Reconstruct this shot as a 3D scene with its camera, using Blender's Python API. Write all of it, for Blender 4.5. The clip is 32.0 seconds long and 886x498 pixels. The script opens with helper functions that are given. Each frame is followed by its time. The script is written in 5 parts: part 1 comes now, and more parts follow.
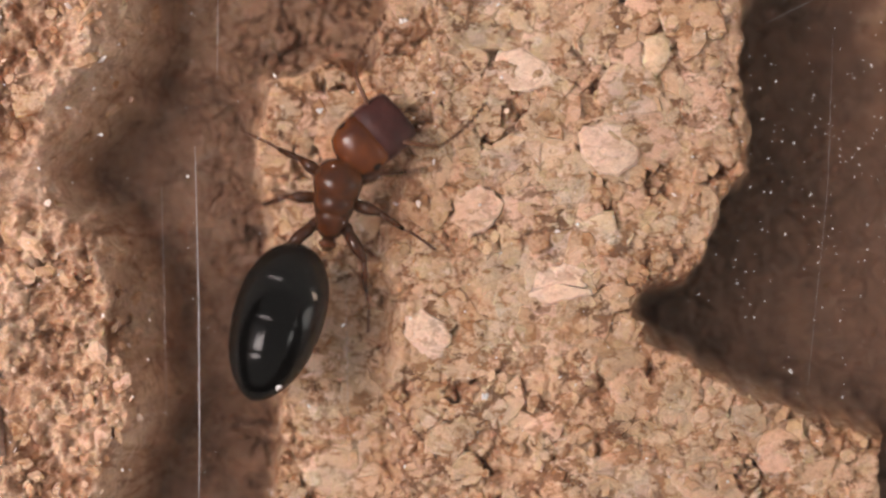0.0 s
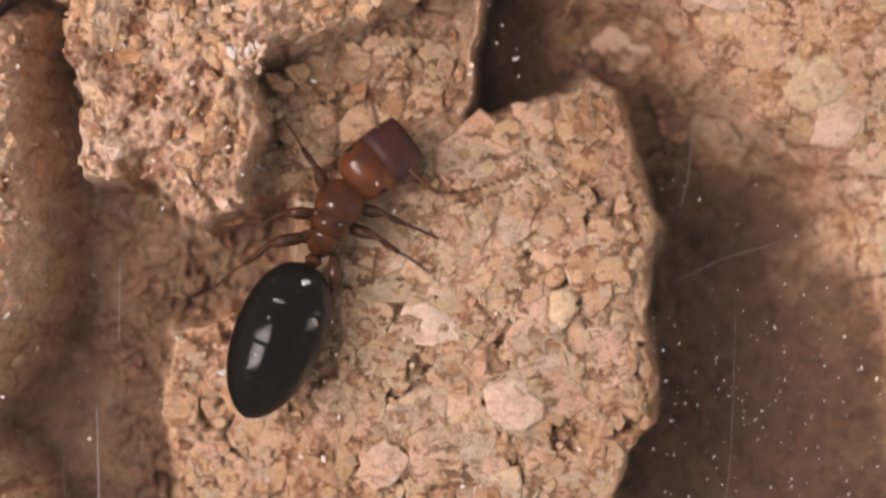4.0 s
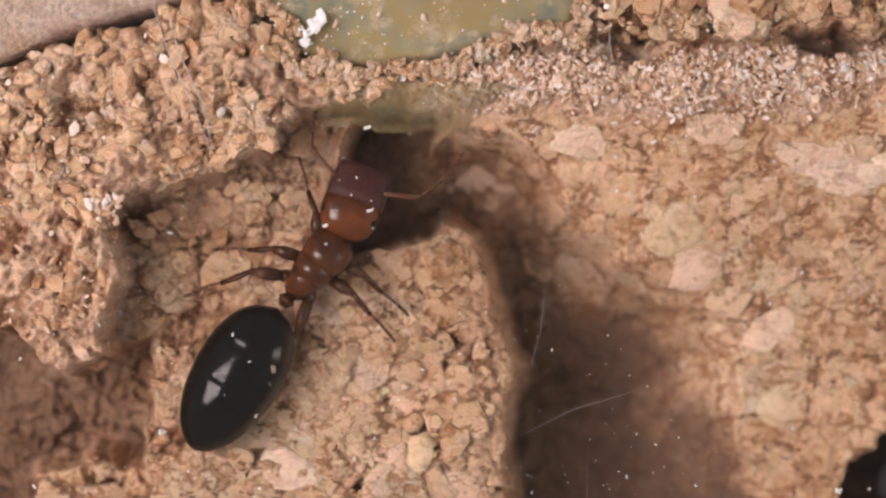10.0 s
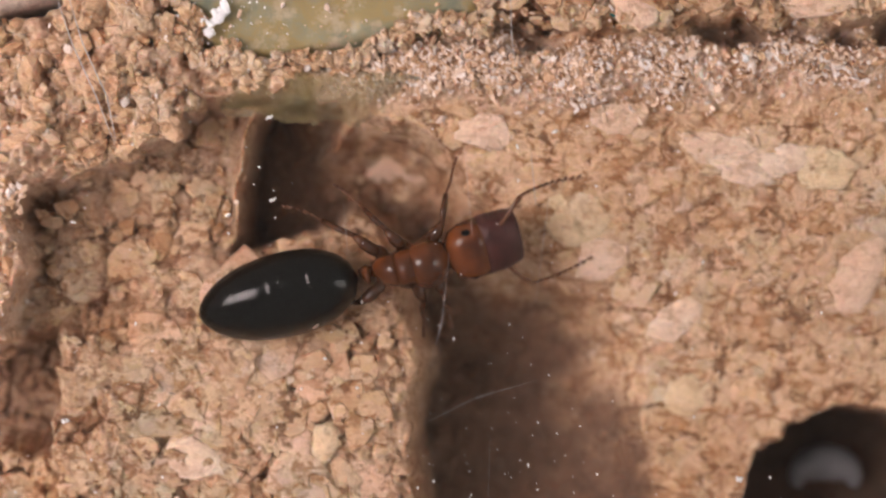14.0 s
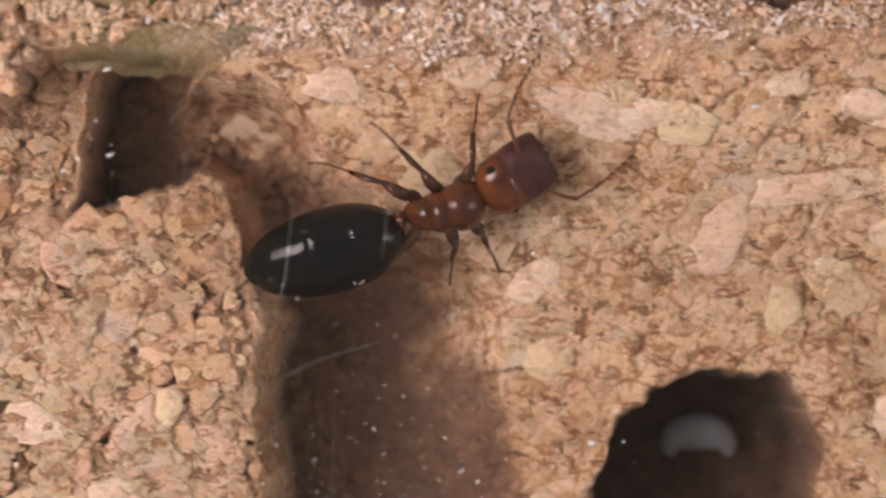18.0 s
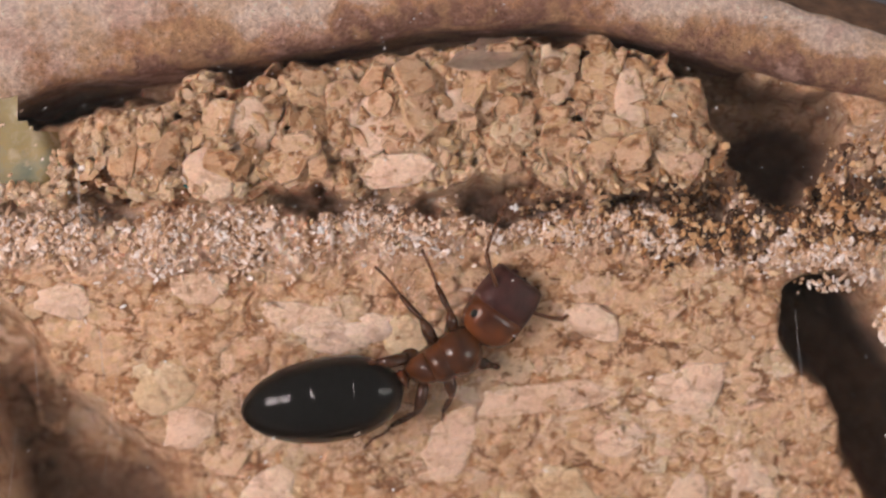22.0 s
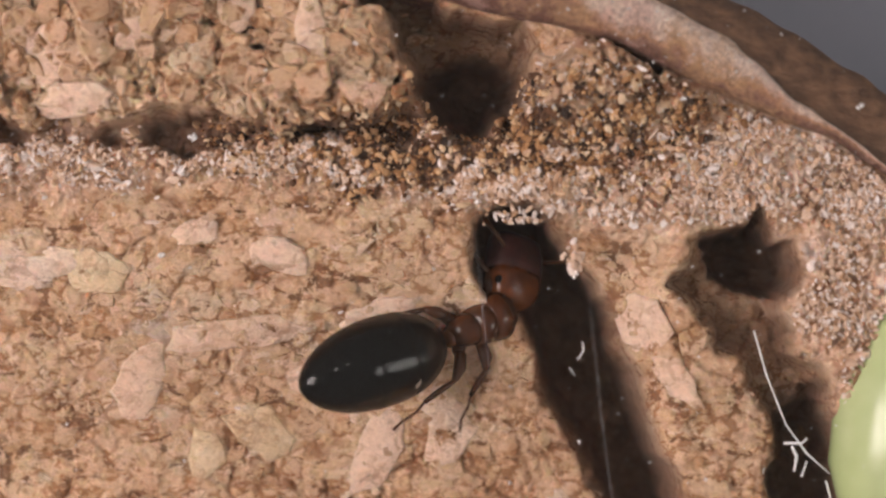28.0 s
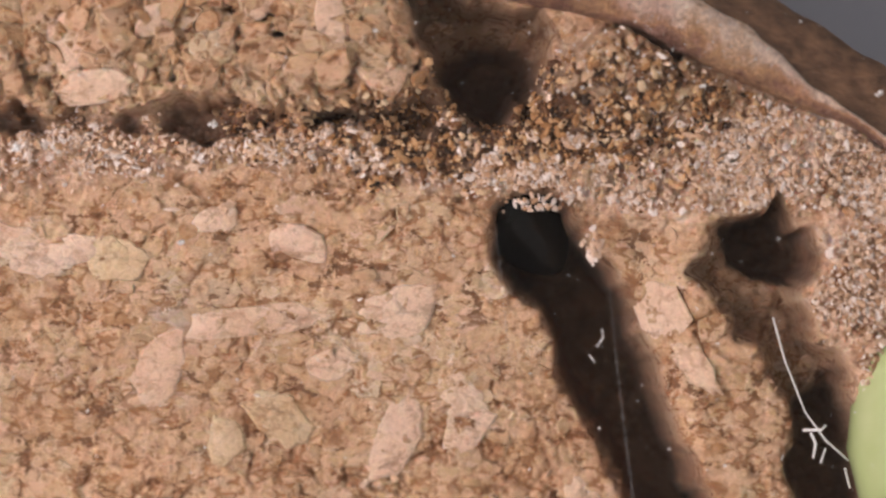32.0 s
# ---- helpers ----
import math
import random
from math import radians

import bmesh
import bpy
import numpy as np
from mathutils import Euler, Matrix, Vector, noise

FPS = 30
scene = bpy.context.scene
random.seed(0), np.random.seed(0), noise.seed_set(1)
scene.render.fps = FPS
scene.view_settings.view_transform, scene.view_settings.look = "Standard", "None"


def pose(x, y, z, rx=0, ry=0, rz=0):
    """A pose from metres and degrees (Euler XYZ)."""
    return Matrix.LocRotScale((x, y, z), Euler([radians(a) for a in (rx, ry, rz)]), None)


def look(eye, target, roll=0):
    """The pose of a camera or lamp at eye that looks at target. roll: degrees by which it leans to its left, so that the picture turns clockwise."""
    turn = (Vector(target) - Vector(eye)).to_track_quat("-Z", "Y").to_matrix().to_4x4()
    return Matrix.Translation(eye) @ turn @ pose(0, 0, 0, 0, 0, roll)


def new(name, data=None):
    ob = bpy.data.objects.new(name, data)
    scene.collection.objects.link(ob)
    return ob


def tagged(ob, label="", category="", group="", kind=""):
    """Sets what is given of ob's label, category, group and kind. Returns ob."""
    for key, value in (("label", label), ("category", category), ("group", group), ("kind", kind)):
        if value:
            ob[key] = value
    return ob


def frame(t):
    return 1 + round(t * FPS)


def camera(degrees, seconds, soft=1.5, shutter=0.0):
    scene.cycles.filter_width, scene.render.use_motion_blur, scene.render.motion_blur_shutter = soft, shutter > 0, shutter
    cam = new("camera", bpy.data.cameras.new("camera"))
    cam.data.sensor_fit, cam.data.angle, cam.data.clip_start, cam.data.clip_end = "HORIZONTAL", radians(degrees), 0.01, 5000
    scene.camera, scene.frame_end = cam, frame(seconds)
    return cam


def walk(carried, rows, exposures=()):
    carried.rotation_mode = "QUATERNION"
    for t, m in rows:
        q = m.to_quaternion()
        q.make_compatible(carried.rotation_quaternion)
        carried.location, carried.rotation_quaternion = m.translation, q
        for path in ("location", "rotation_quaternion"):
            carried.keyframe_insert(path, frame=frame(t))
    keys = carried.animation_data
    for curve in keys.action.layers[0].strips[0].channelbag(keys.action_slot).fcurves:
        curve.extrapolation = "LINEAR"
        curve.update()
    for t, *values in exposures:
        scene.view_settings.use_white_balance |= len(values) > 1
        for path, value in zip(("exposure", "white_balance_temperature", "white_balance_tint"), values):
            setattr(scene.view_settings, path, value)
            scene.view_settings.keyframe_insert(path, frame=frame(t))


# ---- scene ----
# A halved nut shell, about 48 x 29 mm, filled with pressed cork and covered by a pane; an ant queen walks through its
# carved chambers. Plan in millimetres: x and y across the cut face, z up towards the camera.
MM = 0.001
cam = camera(16.52, 32.0, soft=2.2, shutter=0.5)
cam.data.dof.use_dof = True
cam.data.dof.focus_distance = 0.0605
cam.data.dof.aperture_fstop = 75.0
walk(cam, [
    (0.0, pose(-0.00491, -0.00421, 0.06029)),
    (0.5, pose(-0.00456, -0.00363, 0.05881)),
    (1.0, pose(-0.00346, -0.00170, 0.05891)),
    (1.5, pose(-0.00326, -0.00066, 0.05948)),
    (2.0, pose(-0.00318, -0.00015, 0.05960)),
    (2.5, pose(-0.00305, 0.00007, 0.05974)),
    (3.0, pose(-0.00297, 0.00030, 0.05983)),
    (3.5, pose(-0.00297, 0.00049, 0.05991)),
    (4.0, pose(-0.00301, 0.00090, 0.06014)),
    (4.5, pose(-0.00195, 0.00258, 0.06065)),
    (6.5, pose(-0.00016, 0.00284, 0.06027)),
    (7.0, pose(0.00007, 0.00311, 0.06017)),
    (7.5, pose(0.00079, 0.00417, 0.06066)),
    (8.0, pose(0.00054, 0.00430, 0.06055)),
    (8.5, pose(0.00009, 0.00383, 0.06043)),
    (9.0, pose(-0.00030, 0.00380, 0.06039)),
    (9.5, pose(-0.00043, 0.00374, 0.06069)),
    (10.0, pose(-0.00016, 0.00385, 0.06072)),
    (10.5, pose(-0.00002, 0.00398, 0.06078)),
    (11.0, pose(0.00021, 0.00409, 0.06085)),
    (11.5, pose(0.00041, 0.00420, 0.06094)),
    (12.0, pose(0.00064, 0.00432, 0.06096)),
    (12.5, pose(0.00097, 0.00440, 0.06101)),
    (13.0, pose(0.00121, 0.00440, 0.06103)),
    (13.5, pose(0.00136, 0.00421, 0.06101)),
    (14.0, pose(0.00177, 0.00364, 0.06093)),
    (14.5, pose(0.00224, 0.00311, 0.06098)),
    (16.5, pose(0.00346, 0.00404, 0.05918)),
    (17.0, pose(0.00364, 0.00380, 0.05902)),
    (17.5, pose(0.00401, 0.00301, 0.05897)),
    (18.0, pose(0.00477, 0.00281, 0.05902)),
    (18.5, pose(0.00668, 0.00255, 0.05875)),
    (19.0, pose(0.00707, 0.00261, 0.05881)),
    (19.5, pose(0.00723, 0.00362, 0.05906)),
    (20.0, pose(0.00798, 0.00481, 0.05945)),
    (20.5, pose(0.00844, 0.00536, 0.05967)),
    (21.0, pose(0.00887, 0.00592, 0.05980)),
    (21.5, pose(0.00978, 0.00656, 0.06014)),
    (22.0, pose(0.01020, 0.00707, 0.06014)),
    (22.5, pose(0.01103, 0.00776, 0.06014)),
    (23.0, pose(0.01185, 0.00821, 0.06002)),
    (23.5, pose(0.01225, 0.00842, 0.05991)),
    (24.0, pose(0.01274, 0.00848, 0.05989)),
    (24.5, pose(0.01344, 0.00834, 0.05979)),
    (25.0, pose(0.01436, 0.00781, 0.05951)),
    (25.5, pose(0.01476, 0.00721, 0.05946)),
    (27.5, pose(0.01590, 0.00596, 0.05909)),
    (28.0, pose(0.01642, 0.00573, 0.05901)),
    (28.5, pose(0.01648, 0.00564, 0.05907)),
    (29.0, pose(0.01648, 0.00550, 0.05908)),
    (29.5, pose(0.01648, 0.00549, 0.05907)),
    (30.0, pose(0.01647, 0.00547, 0.05906)),
    (30.5, pose(0.01644, 0.00549, 0.05901)),
    (31.0, pose(0.01628, 0.00549, 0.05902)),
    (31.5, pose(0.01628, 0.00552, 0.05905)),
    (32.0, pose(0.01604, 0.00548, 0.05911)),
])

# ---- light ----
world = bpy.data.worlds.new("world")
scene.world = world
world.use_nodes = True
world.node_tree.nodes["Background"].inputs[0].default_value = (1.0, 0.925, 0.88, 1)
world.node_tree.nodes["Background"].inputs[1].default_value = 0.245


def lamp(name, eye, target, width, height, watts, color):
    data = bpy.data.lights.new(name, "AREA")
    data.shape, data.size, data.size_y, data.energy, data.color = "RECTANGLE", width * MM, height * MM, watts, color
    ob = new(name, data)
    ob.matrix_world = look([v * MM for v in eye], [v * MM for v in target])
    return ob


lamp("softbox_lamp", (-60, 5, 82), (6, 1, 0), 42, 52, 0.0545, (1.0, 0.85, 0.82))
lamp("side_lamp", (110, -8, 46), (6, 1, 0), 30, 60, 0.016, (1.0, 0.95, 0.9))


# ---- materials ----
def material(name, rough=0.7, metal=0.0):
    m = bpy.data.materials.new(name)
    m.use_nodes = True
    b = m.node_tree.nodes["Principled BSDF"]
    b.inputs["Roughness"].default_value, b.inputs["Metallic"].default_value = rough, metal
    return m, m.node_tree.nodes, m.node_tree.links, b


def mapped(n, l, scale, stretch=(1, 1, 1)):
    c = n.new("ShaderNodeTexCoord")
    s = n.new("ShaderNodeMapping")
    s.inputs["Scale"].default_value = [scale * v for v in stretch]
    l.new(c.outputs["Object"], s.inputs["Vector"])
    return s.outputs["Vector"]


def noise_tex(n, l, per_mm, detail=4.0, rough=0.6, stretch=(1, 1, 1)):
    t = n.new("ShaderNodeTexNoise")
    t.inputs["Scale"].default_value, t.inputs["Detail"].default_value, t.inputs["Roughness"].default_value = 1.0, detail, rough
    l.new(mapped(n, l, per_mm * 1000, stretch), t.inputs["Vector"])
    return t.outputs["Fac"]


def ramp(n, l, fac, *stops):
    r = n.new("ShaderNodeValToRGB")
    e = r.color_ramp.elements
    while len(e) < len(stops):
        e.new(0.5)
    for i, (p, c) in enumerate(stops):
        e[i].position, e[i].color = p, (*c, 1)
    l.new(fac, r.inputs["Fac"])
    return r.outputs["Color"]


def mixed(n, l, fac, a, b, blend="MIX"):
    m = n.new("ShaderNodeMix")
    m.data_type, m.blend_type = "RGBA", blend
    for socket, v in ((m.inputs["Factor"], fac), (m.inputs["A"], a), (m.inputs["B"], b)):
        if isinstance(v, (int, float)):
            socket.default_value = v
        elif isinstance(v, tuple):
            socket.default_value = (*v, 1)
        else:
            l.new(v, socket)
    return m.outputs["Result"]


def math_node(n, l, op, a, b=0.0, clamp=False):
    m = n.new("ShaderNodeMath")
    m.operation, m.use_clamp = op, clamp
    for socket, v in ((m.inputs[0], a), (m.inputs[1], b)):
        if isinstance(v, (int, float)):
            socket.default_value = v
        else:
            l.new(v, socket)
    return m.outputs[0]


def relief(n, l, b, height, strength, depth_mm):
    u = n.new("ShaderNodeBump")
    u.inputs["Strength"].default_value, u.inputs["Distance"].default_value = strength, depth_mm * MM
    l.new(height, u.inputs["Height"])
    l.new(u.outputs["Normal"], b.inputs["Normal"])


CORK = ((0.0, (0.50, 0.285, 0.15)), (0.12, (0.65, 0.42, 0.25)), (0.34, (0.75, 0.515, 0.345)), (0.52, (0.78, 0.54, 0.38)),
        (0.66, (0.69, 0.485, 0.285)), (0.78, (0.82, 0.585, 0.435)), (0.88, (0.76, 0.565, 0.36)), (1.0, (0.86, 0.67, 0.525)))
PINK_CORK = ((0.0, (0.80, 0.58, 0.44)), (0.5, (0.85, 0.64, 0.50)), (1.0, (0.89, 0.70, 0.57)))
CREAM_CORK = ((0.0, (0.76, 0.56, 0.35)), (0.5, (0.80, 0.62, 0.42)), (1.0, (0.85, 0.69, 0.51)))
PALE_CORK = ((0.0, (0.64, 0.39, 0.24)), (0.3, (0.76, 0.50, 0.35)), (0.6, (0.82, 0.575, 0.445)), (0.85, (0.78, 0.57, 0.38)), (1.0, (0.86, 0.67, 0.54)))


def cells(n, l, per_mm, warp, stretch=(1, 1, 1), metric="EUCLIDEAN"):
    """Crushed granules: a random value for each and the way to its edge; the outlines are ragged."""
    g = n.new("ShaderNodeNewGeometry")
    s = n.new("ShaderNodeVectorMath")
    s.operation, s.inputs[1].default_value = "MULTIPLY", [1000 * per_mm * v for v in stretch]
    l.new(g.outputs["Position"], s.inputs[0])
    t = n.new("ShaderNodeTexNoise")
    t.inputs["Scale"].default_value, t.inputs["Detail"].default_value, t.inputs["Roughness"].default_value = 2.2, 4, 0.68
    l.new(s.outputs[0], t.inputs["Vector"])
    k = n.new("ShaderNodeVectorMath")
    k.operation, k.inputs[1].default_value = "MULTIPLY_ADD", (warp, warp, warp)
    l.new(t.outputs["Color"], k.inputs[0])
    l.new(s.outputs[0], k.inputs[2])
    out = []
    for feature in ("F1", "DISTANCE_TO_EDGE"):
        v = n.new("ShaderNodeTexVoronoi")
        v.feature = feature
        v.distance = metric if feature == "F1" else "EUCLIDEAN"
        v.inputs["Scale"].default_value = 1.0
        l.new(k.outputs[0], v.inputs["Vector"])
        if feature == "F1":
            r = n.new("ShaderNodeSeparateColor")
            l.new(v.outputs["Color"], r.inputs[0])
            out.append(r.outputs[0])
        else:
            out.append(v.outputs["Distance"])
    return out


def cork_surface(name, source, value=1.0, tones=CORK, worn=1.0, own=0.0):
    """Cork of crushed granules; own is the share of the tone that the piece has to itself."""
    m, n, l, b = material(name, 0.82)
    if source == "object":
        grain = n.new("ShaderNodeObjectInfo").outputs["Random"]
    elif source == "island":
        grain = n.new("ShaderNodeNewGeometry").outputs["Random Per Island"]
    else:
        a = n.new("ShaderNodeAttribute")
        a.attribute_name = "grain"
        grain = a.outputs["Fac"]
    fine = noise_tex(n, l, 9, 5, 0.65)
    mid = noise_tex(n, l, 2.2, 3, 0.6)
    broad = noise_tex(n, l, 0.35, 3, 0.55)
    big, edge = cells(n, l, 1.2, 0.75, (0.75, 1.25, 1))
    small, edge2 = cells(n, l, 3.2, 0.7, (0.8, 1.2, 1))
    shard, _ = cells(n, l, 6.5, 0.35, (0.7, 1.3, 1), "MANHATTAN")
    tone = math_node(n, l, "ADD", math_node(n, l, "MULTIPLY", big, 0.50 * (1 - own)), math_node(n, l, "MULTIPLY", small, 0.30 * (1 - own)))
    tone = math_node(n, l, "ADD", tone, math_node(n, l, "MULTIPLY", shard, 0.20 * (1 - own)))
    tone = math_node(n, l, "ADD", tone, math_node(n, l, "MULTIPLY", grain, own))
    tone = math_node(n, l, "ADD", math_node(n, l, "MULTIPLY", math_node(n, l, "SUBTRACT", tone, 0.5), 1.35), 0.5, True)
    c = ramp(n, l, tone, *tones)
    c = mixed(n, l, 0.38, c, ramp(n, l, fine, (0.28, (0.50, 0.39, 0.30)), (0.5, (0.93, 0.9, 0.86)), (0.72, (1.14, 1.13, 1.12))), "MULTIPLY")
    # short brown clefts between the granules: broken, ragged and of uneven width
    open1 = ramp(n, l, noise_tex(n, l, 1.3, 5, 0.7), (0.48, (0, 0, 0)), (0.63, (1, 1, 1)))
    gap = math_node(n, l, "ADD", math_node(n, l, "SUBTRACT", edge, math_node(n, l, "MULTIPLY", open1, 0.13)), 0.022)
    joint = ramp(n, l, math_node(n, l, "ADD", gap, 0.1), (0.06, (0.9 * worn, 0.9 * worn, 0.9 * worn)), (0.108, (0, 0, 0)))
    open2 = ramp(n, l, noise_tex(n, l, 2.1, 4, 0.65), (0.47, (0, 0, 0)), (0.61, (1, 1, 1)))
    gap2 = math_node(n, l, "ADD", math_node(n, l, "SUBTRACT", edge2, math_node(n, l, "MULTIPLY", open2, 0.19)), 0.025)
    joint2 = ramp(n, l, math_node(n, l, "ADD", gap2, 0.1), (0.05, (0.8 * worn, 0.8 * worn, 0.8 * worn)), (0.105, (0, 0, 0)))
    c = mixed(n, l, joint2, c, (0.36, 0.175, 0.076))
    c = mixed(n, l, joint, c, (0.20, 0.09, 0.04))
    # rusty flecks and larger stains
    fleck = math_node(n, l, "MULTIPLY", ramp(n, l, noise_tex(n, l, 5.5, 4, 0.7), (0.54, (0, 0, 0)), (0.63, (1, 1, 1))), ramp(n, l, noise_tex(n, l, 0.8, 3, 0.6), (0.42, (0, 0, 0)), (0.62, (0.8 * worn, 0.8 * worn, 0.8 * worn))))
    c = mixed(n, l, fleck, c, (0.42, 0.19, 0.075))
    c = mixed(n, l, ramp(n, l, mid, (0.64, (0, 0, 0)), (0.72, (0.55 * worn, 0.55 * worn, 0.55 * worn))), c, (0.36, 0.175, 0.09))
    c = mixed(n, l, 0.7, c, ramp(n, l, broad, (0.3, (0.82, 0.73, 0.64)), (0.52, (1.0, 1.0, 1.0)), (0.72, (1.08, 1.07, 1.05))), "MULTIPLY")
    if value != 1.0:
        c = mixed(n, l, 1.0, c, (value, value, value), "MULTIPLY")
    if source == "attribute":
        k = n.new("ShaderNodeAttribute")
        k.attribute_name = "crumb"
        dust = ramp(n, l, grain, (0.0, (0.52, 0.31, 0.20)), (0.2, (0.70, 0.48, 0.35)), (0.5, (0.82, 0.60, 0.465)), (0.8, (0.86, 0.685, 0.57)), (1.0, (0.86, 0.77, 0.70)))
        c = mixed(n, l, k.outputs["Fac"], c, mixed(n, l, 0.5, dust, ramp(n, l, fine, (0.3, (0.5, 0.42, 0.34)), (0.6, (1.1, 1.08, 1.05))), "MULTIPLY"))
        k = n.new("ShaderNodeAttribute")
        k.attribute_name = "vein"
        c = mixed(n, l, math_node(n, l, "MULTIPLY", k.outputs["Fac"], ramp(n, l, mid, (0.36, (0.25, 0.25, 0.25)), (0.56, (1, 1, 1)))), c, (0.26, 0.115, 0.05))
        # dark colour for soot and stains, and for shade painted into hollows and beside edges
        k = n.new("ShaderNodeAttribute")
        k.attribute_name = "shade_and_stain"
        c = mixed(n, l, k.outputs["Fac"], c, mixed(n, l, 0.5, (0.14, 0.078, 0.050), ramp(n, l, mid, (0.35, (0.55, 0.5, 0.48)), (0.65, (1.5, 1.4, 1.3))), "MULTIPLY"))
    l.new(c, b.inputs["Base Color"])
    b.inputs["Subsurface Weight"].default_value, b.inputs["Subsurface Scale"].default_value = 0.4, 1.0
    b.inputs["Subsurface Radius"].default_value = (0.00026, 0.00013, 0.00007)
    h = math_node(n, l, "ADD", fine, math_node(n, l, "MULTIPLY", math_node(n, l, "MINIMUM", math_node(n, l, "MAXIMUM", gap, -0.05), 0.12), 7.0))
    h = math_node(n, l, "ADD", h, math_node(n, l, "MULTIPLY", math_node(n, l, "MINIMUM", math_node(n, l, "MAXIMUM", gap2, -0.05), 0.10), 4.0))
    h = math_node(n, l, "ADD", h, math_node(n, l, "MULTIPLY", math_node(n, l, "ADD", math_node(n, l, "ADD", big, small), shard), 0.35))
    relief(n, l, b, h, 0.5, 0.05)
    return m


def speckled(name, low, high, per_mm, rough=0.5, bump=0.3, depth=0.02, stretch=(1, 1, 1), spec=None):
    m, n, l, b = material(name, rough)
    f = noise_tex(n, l, per_mm, 5, 0.6, stretch)
    l.new(ramp(n, l, f, (0.3, low), (0.7, high)), b.inputs["Base Color"])
    if spec is not None:
        b.inputs["Specular IOR Level"].default_value = spec
    relief(n, l, b, f, bump, depth)
    return m


CORK_BODY = cork_surface("cork", "attribute", 0.90)
CORK_GRANULE = cork_surface("cork_granule", "object", 0.85, CORK, 1.0, 0.55)
CORK_LOOSE = cork_surface("cork_loose", "island", 0.85, CORK, 1.0, 0.55)
CORK_FLAKE = cork_surface("cork_flake", "island", 0.91, PALE_CORK, 0.8, 0.45)
PINK_CHIP = cork_surface("pink_cork_chip", "object", 0.95, PINK_CORK, 0.4, 0.4)
CREAM_CHIP = cork_surface("cream_cork_chip", "object", 0.93, CREAM_CORK, 0.4, 0.4)


def crumb_material():
    m, n, l, b = material("cork_dust", 0.85)
    g = n.new("ShaderNodeNewGeometry").outputs["Random Per Island"]
    c = ramp(n, l, g, (0.0, (0.28, 0.14, 0.07)), (0.12, (0.52, 0.32, 0.19)), (0.32, (0.66, 0.46, 0.33)), (0.65, (0.74, 0.57, 0.45)), (0.85, (0.77, 0.665, 0.61)), (1.0, (0.82, 0.76, 0.74)))
    l.new(c, b.inputs["Base Color"])
    return m


CRUMB = crumb_material()


def soil_material():
    m, n, l, b = material("golden_soil", 0.8)
    g = n.new("ShaderNodeNewGeometry").outputs["Random Per Island"]
    l.new(ramp(n, l, g, (0.0, (0.03, 0.016, 0.009)), (0.3, (0.16, 0.066, 0.024)), (0.55, (0.42, 0.215, 0.088)), (0.8, (0.60, 0.375, 0.195)), (1.0, (0.72, 0.56, 0.38))), b.inputs["Base Color"])
    return m


SOIL = soil_material()
CURD = cork_surface("torn_cork", "island", 1.0, ((0.0, (0.42, 0.23, 0.125)), (0.15, (0.60, 0.385, 0.24)), (0.5, (0.72, 0.49, 0.33)), (0.8, (0.76, 0.55, 0.42)), (1.0, (0.82, 0.67, 0.56))), 0.7, 0.3)


def wood_material():
    m, n, l, b = material("shell_wood", 0.7)
    fibre = noise_tex(n, l, 5.0, 6, 0.75, (1.0, 0.7, 1))
    blotch = noise_tex(n, l, 0.45, 6, 0.7)
    pore = noise_tex(n, l, 9.0, 4, 0.75)
    tint = noise_tex(n, l, 0.8, 5, 0.7)
    a = n.new("ShaderNodeAttribute")
    a.attribute_name = "depth"
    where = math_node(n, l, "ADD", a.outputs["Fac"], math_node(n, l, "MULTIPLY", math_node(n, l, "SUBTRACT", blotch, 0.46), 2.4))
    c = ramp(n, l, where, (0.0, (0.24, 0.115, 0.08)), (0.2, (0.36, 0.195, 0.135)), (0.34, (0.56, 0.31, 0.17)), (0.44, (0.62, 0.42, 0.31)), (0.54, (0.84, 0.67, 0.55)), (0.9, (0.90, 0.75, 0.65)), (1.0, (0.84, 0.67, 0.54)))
    c = mixed(n, l, ramp(n, l, tint, (0.50, (0, 0, 0)), (0.58, (0.5, 0.5, 0.5))), c, (0.66, 0.42, 0.22))
    c = mixed(n, l, ramp(n, l, tint, (0.38, (0.6, 0.6, 0.6)), (0.46, (0, 0, 0))), c, (0.68, 0.45, 0.37))
    c = mixed(n, l, 0.6, c, ramp(n, l, fibre, (0.3, (0.80, 0.75, 0.72)), (0.7, (1.3, 1.3, 1.3))), "MULTIPLY")
    c = mixed(n, l, 0.7, c, ramp(n, l, pore, (0.32, (0.66, 0.58, 0.54)), (0.6, (1.3, 1.3, 1.3))), "MULTIPLY")
    l.new(c, b.inputs["Base Color"])
    relief(n, l, b, math_node(n, l, "ADD", fibre, pore), 1.0, 0.22)
    return m


WOOD = wood_material()
BARK = speckled("shell_skin", (0.065, 0.032, 0.017), (0.25, 0.135, 0.075), 2.2, 0.55, 0.8, 0.10, (1, 1.6, 2))
TABLE = speckled("grey_card", (0.31, 0.325, 0.385), (0.35, 0.365, 0.43), 0.2, 0.8, 0.05, 0.02)


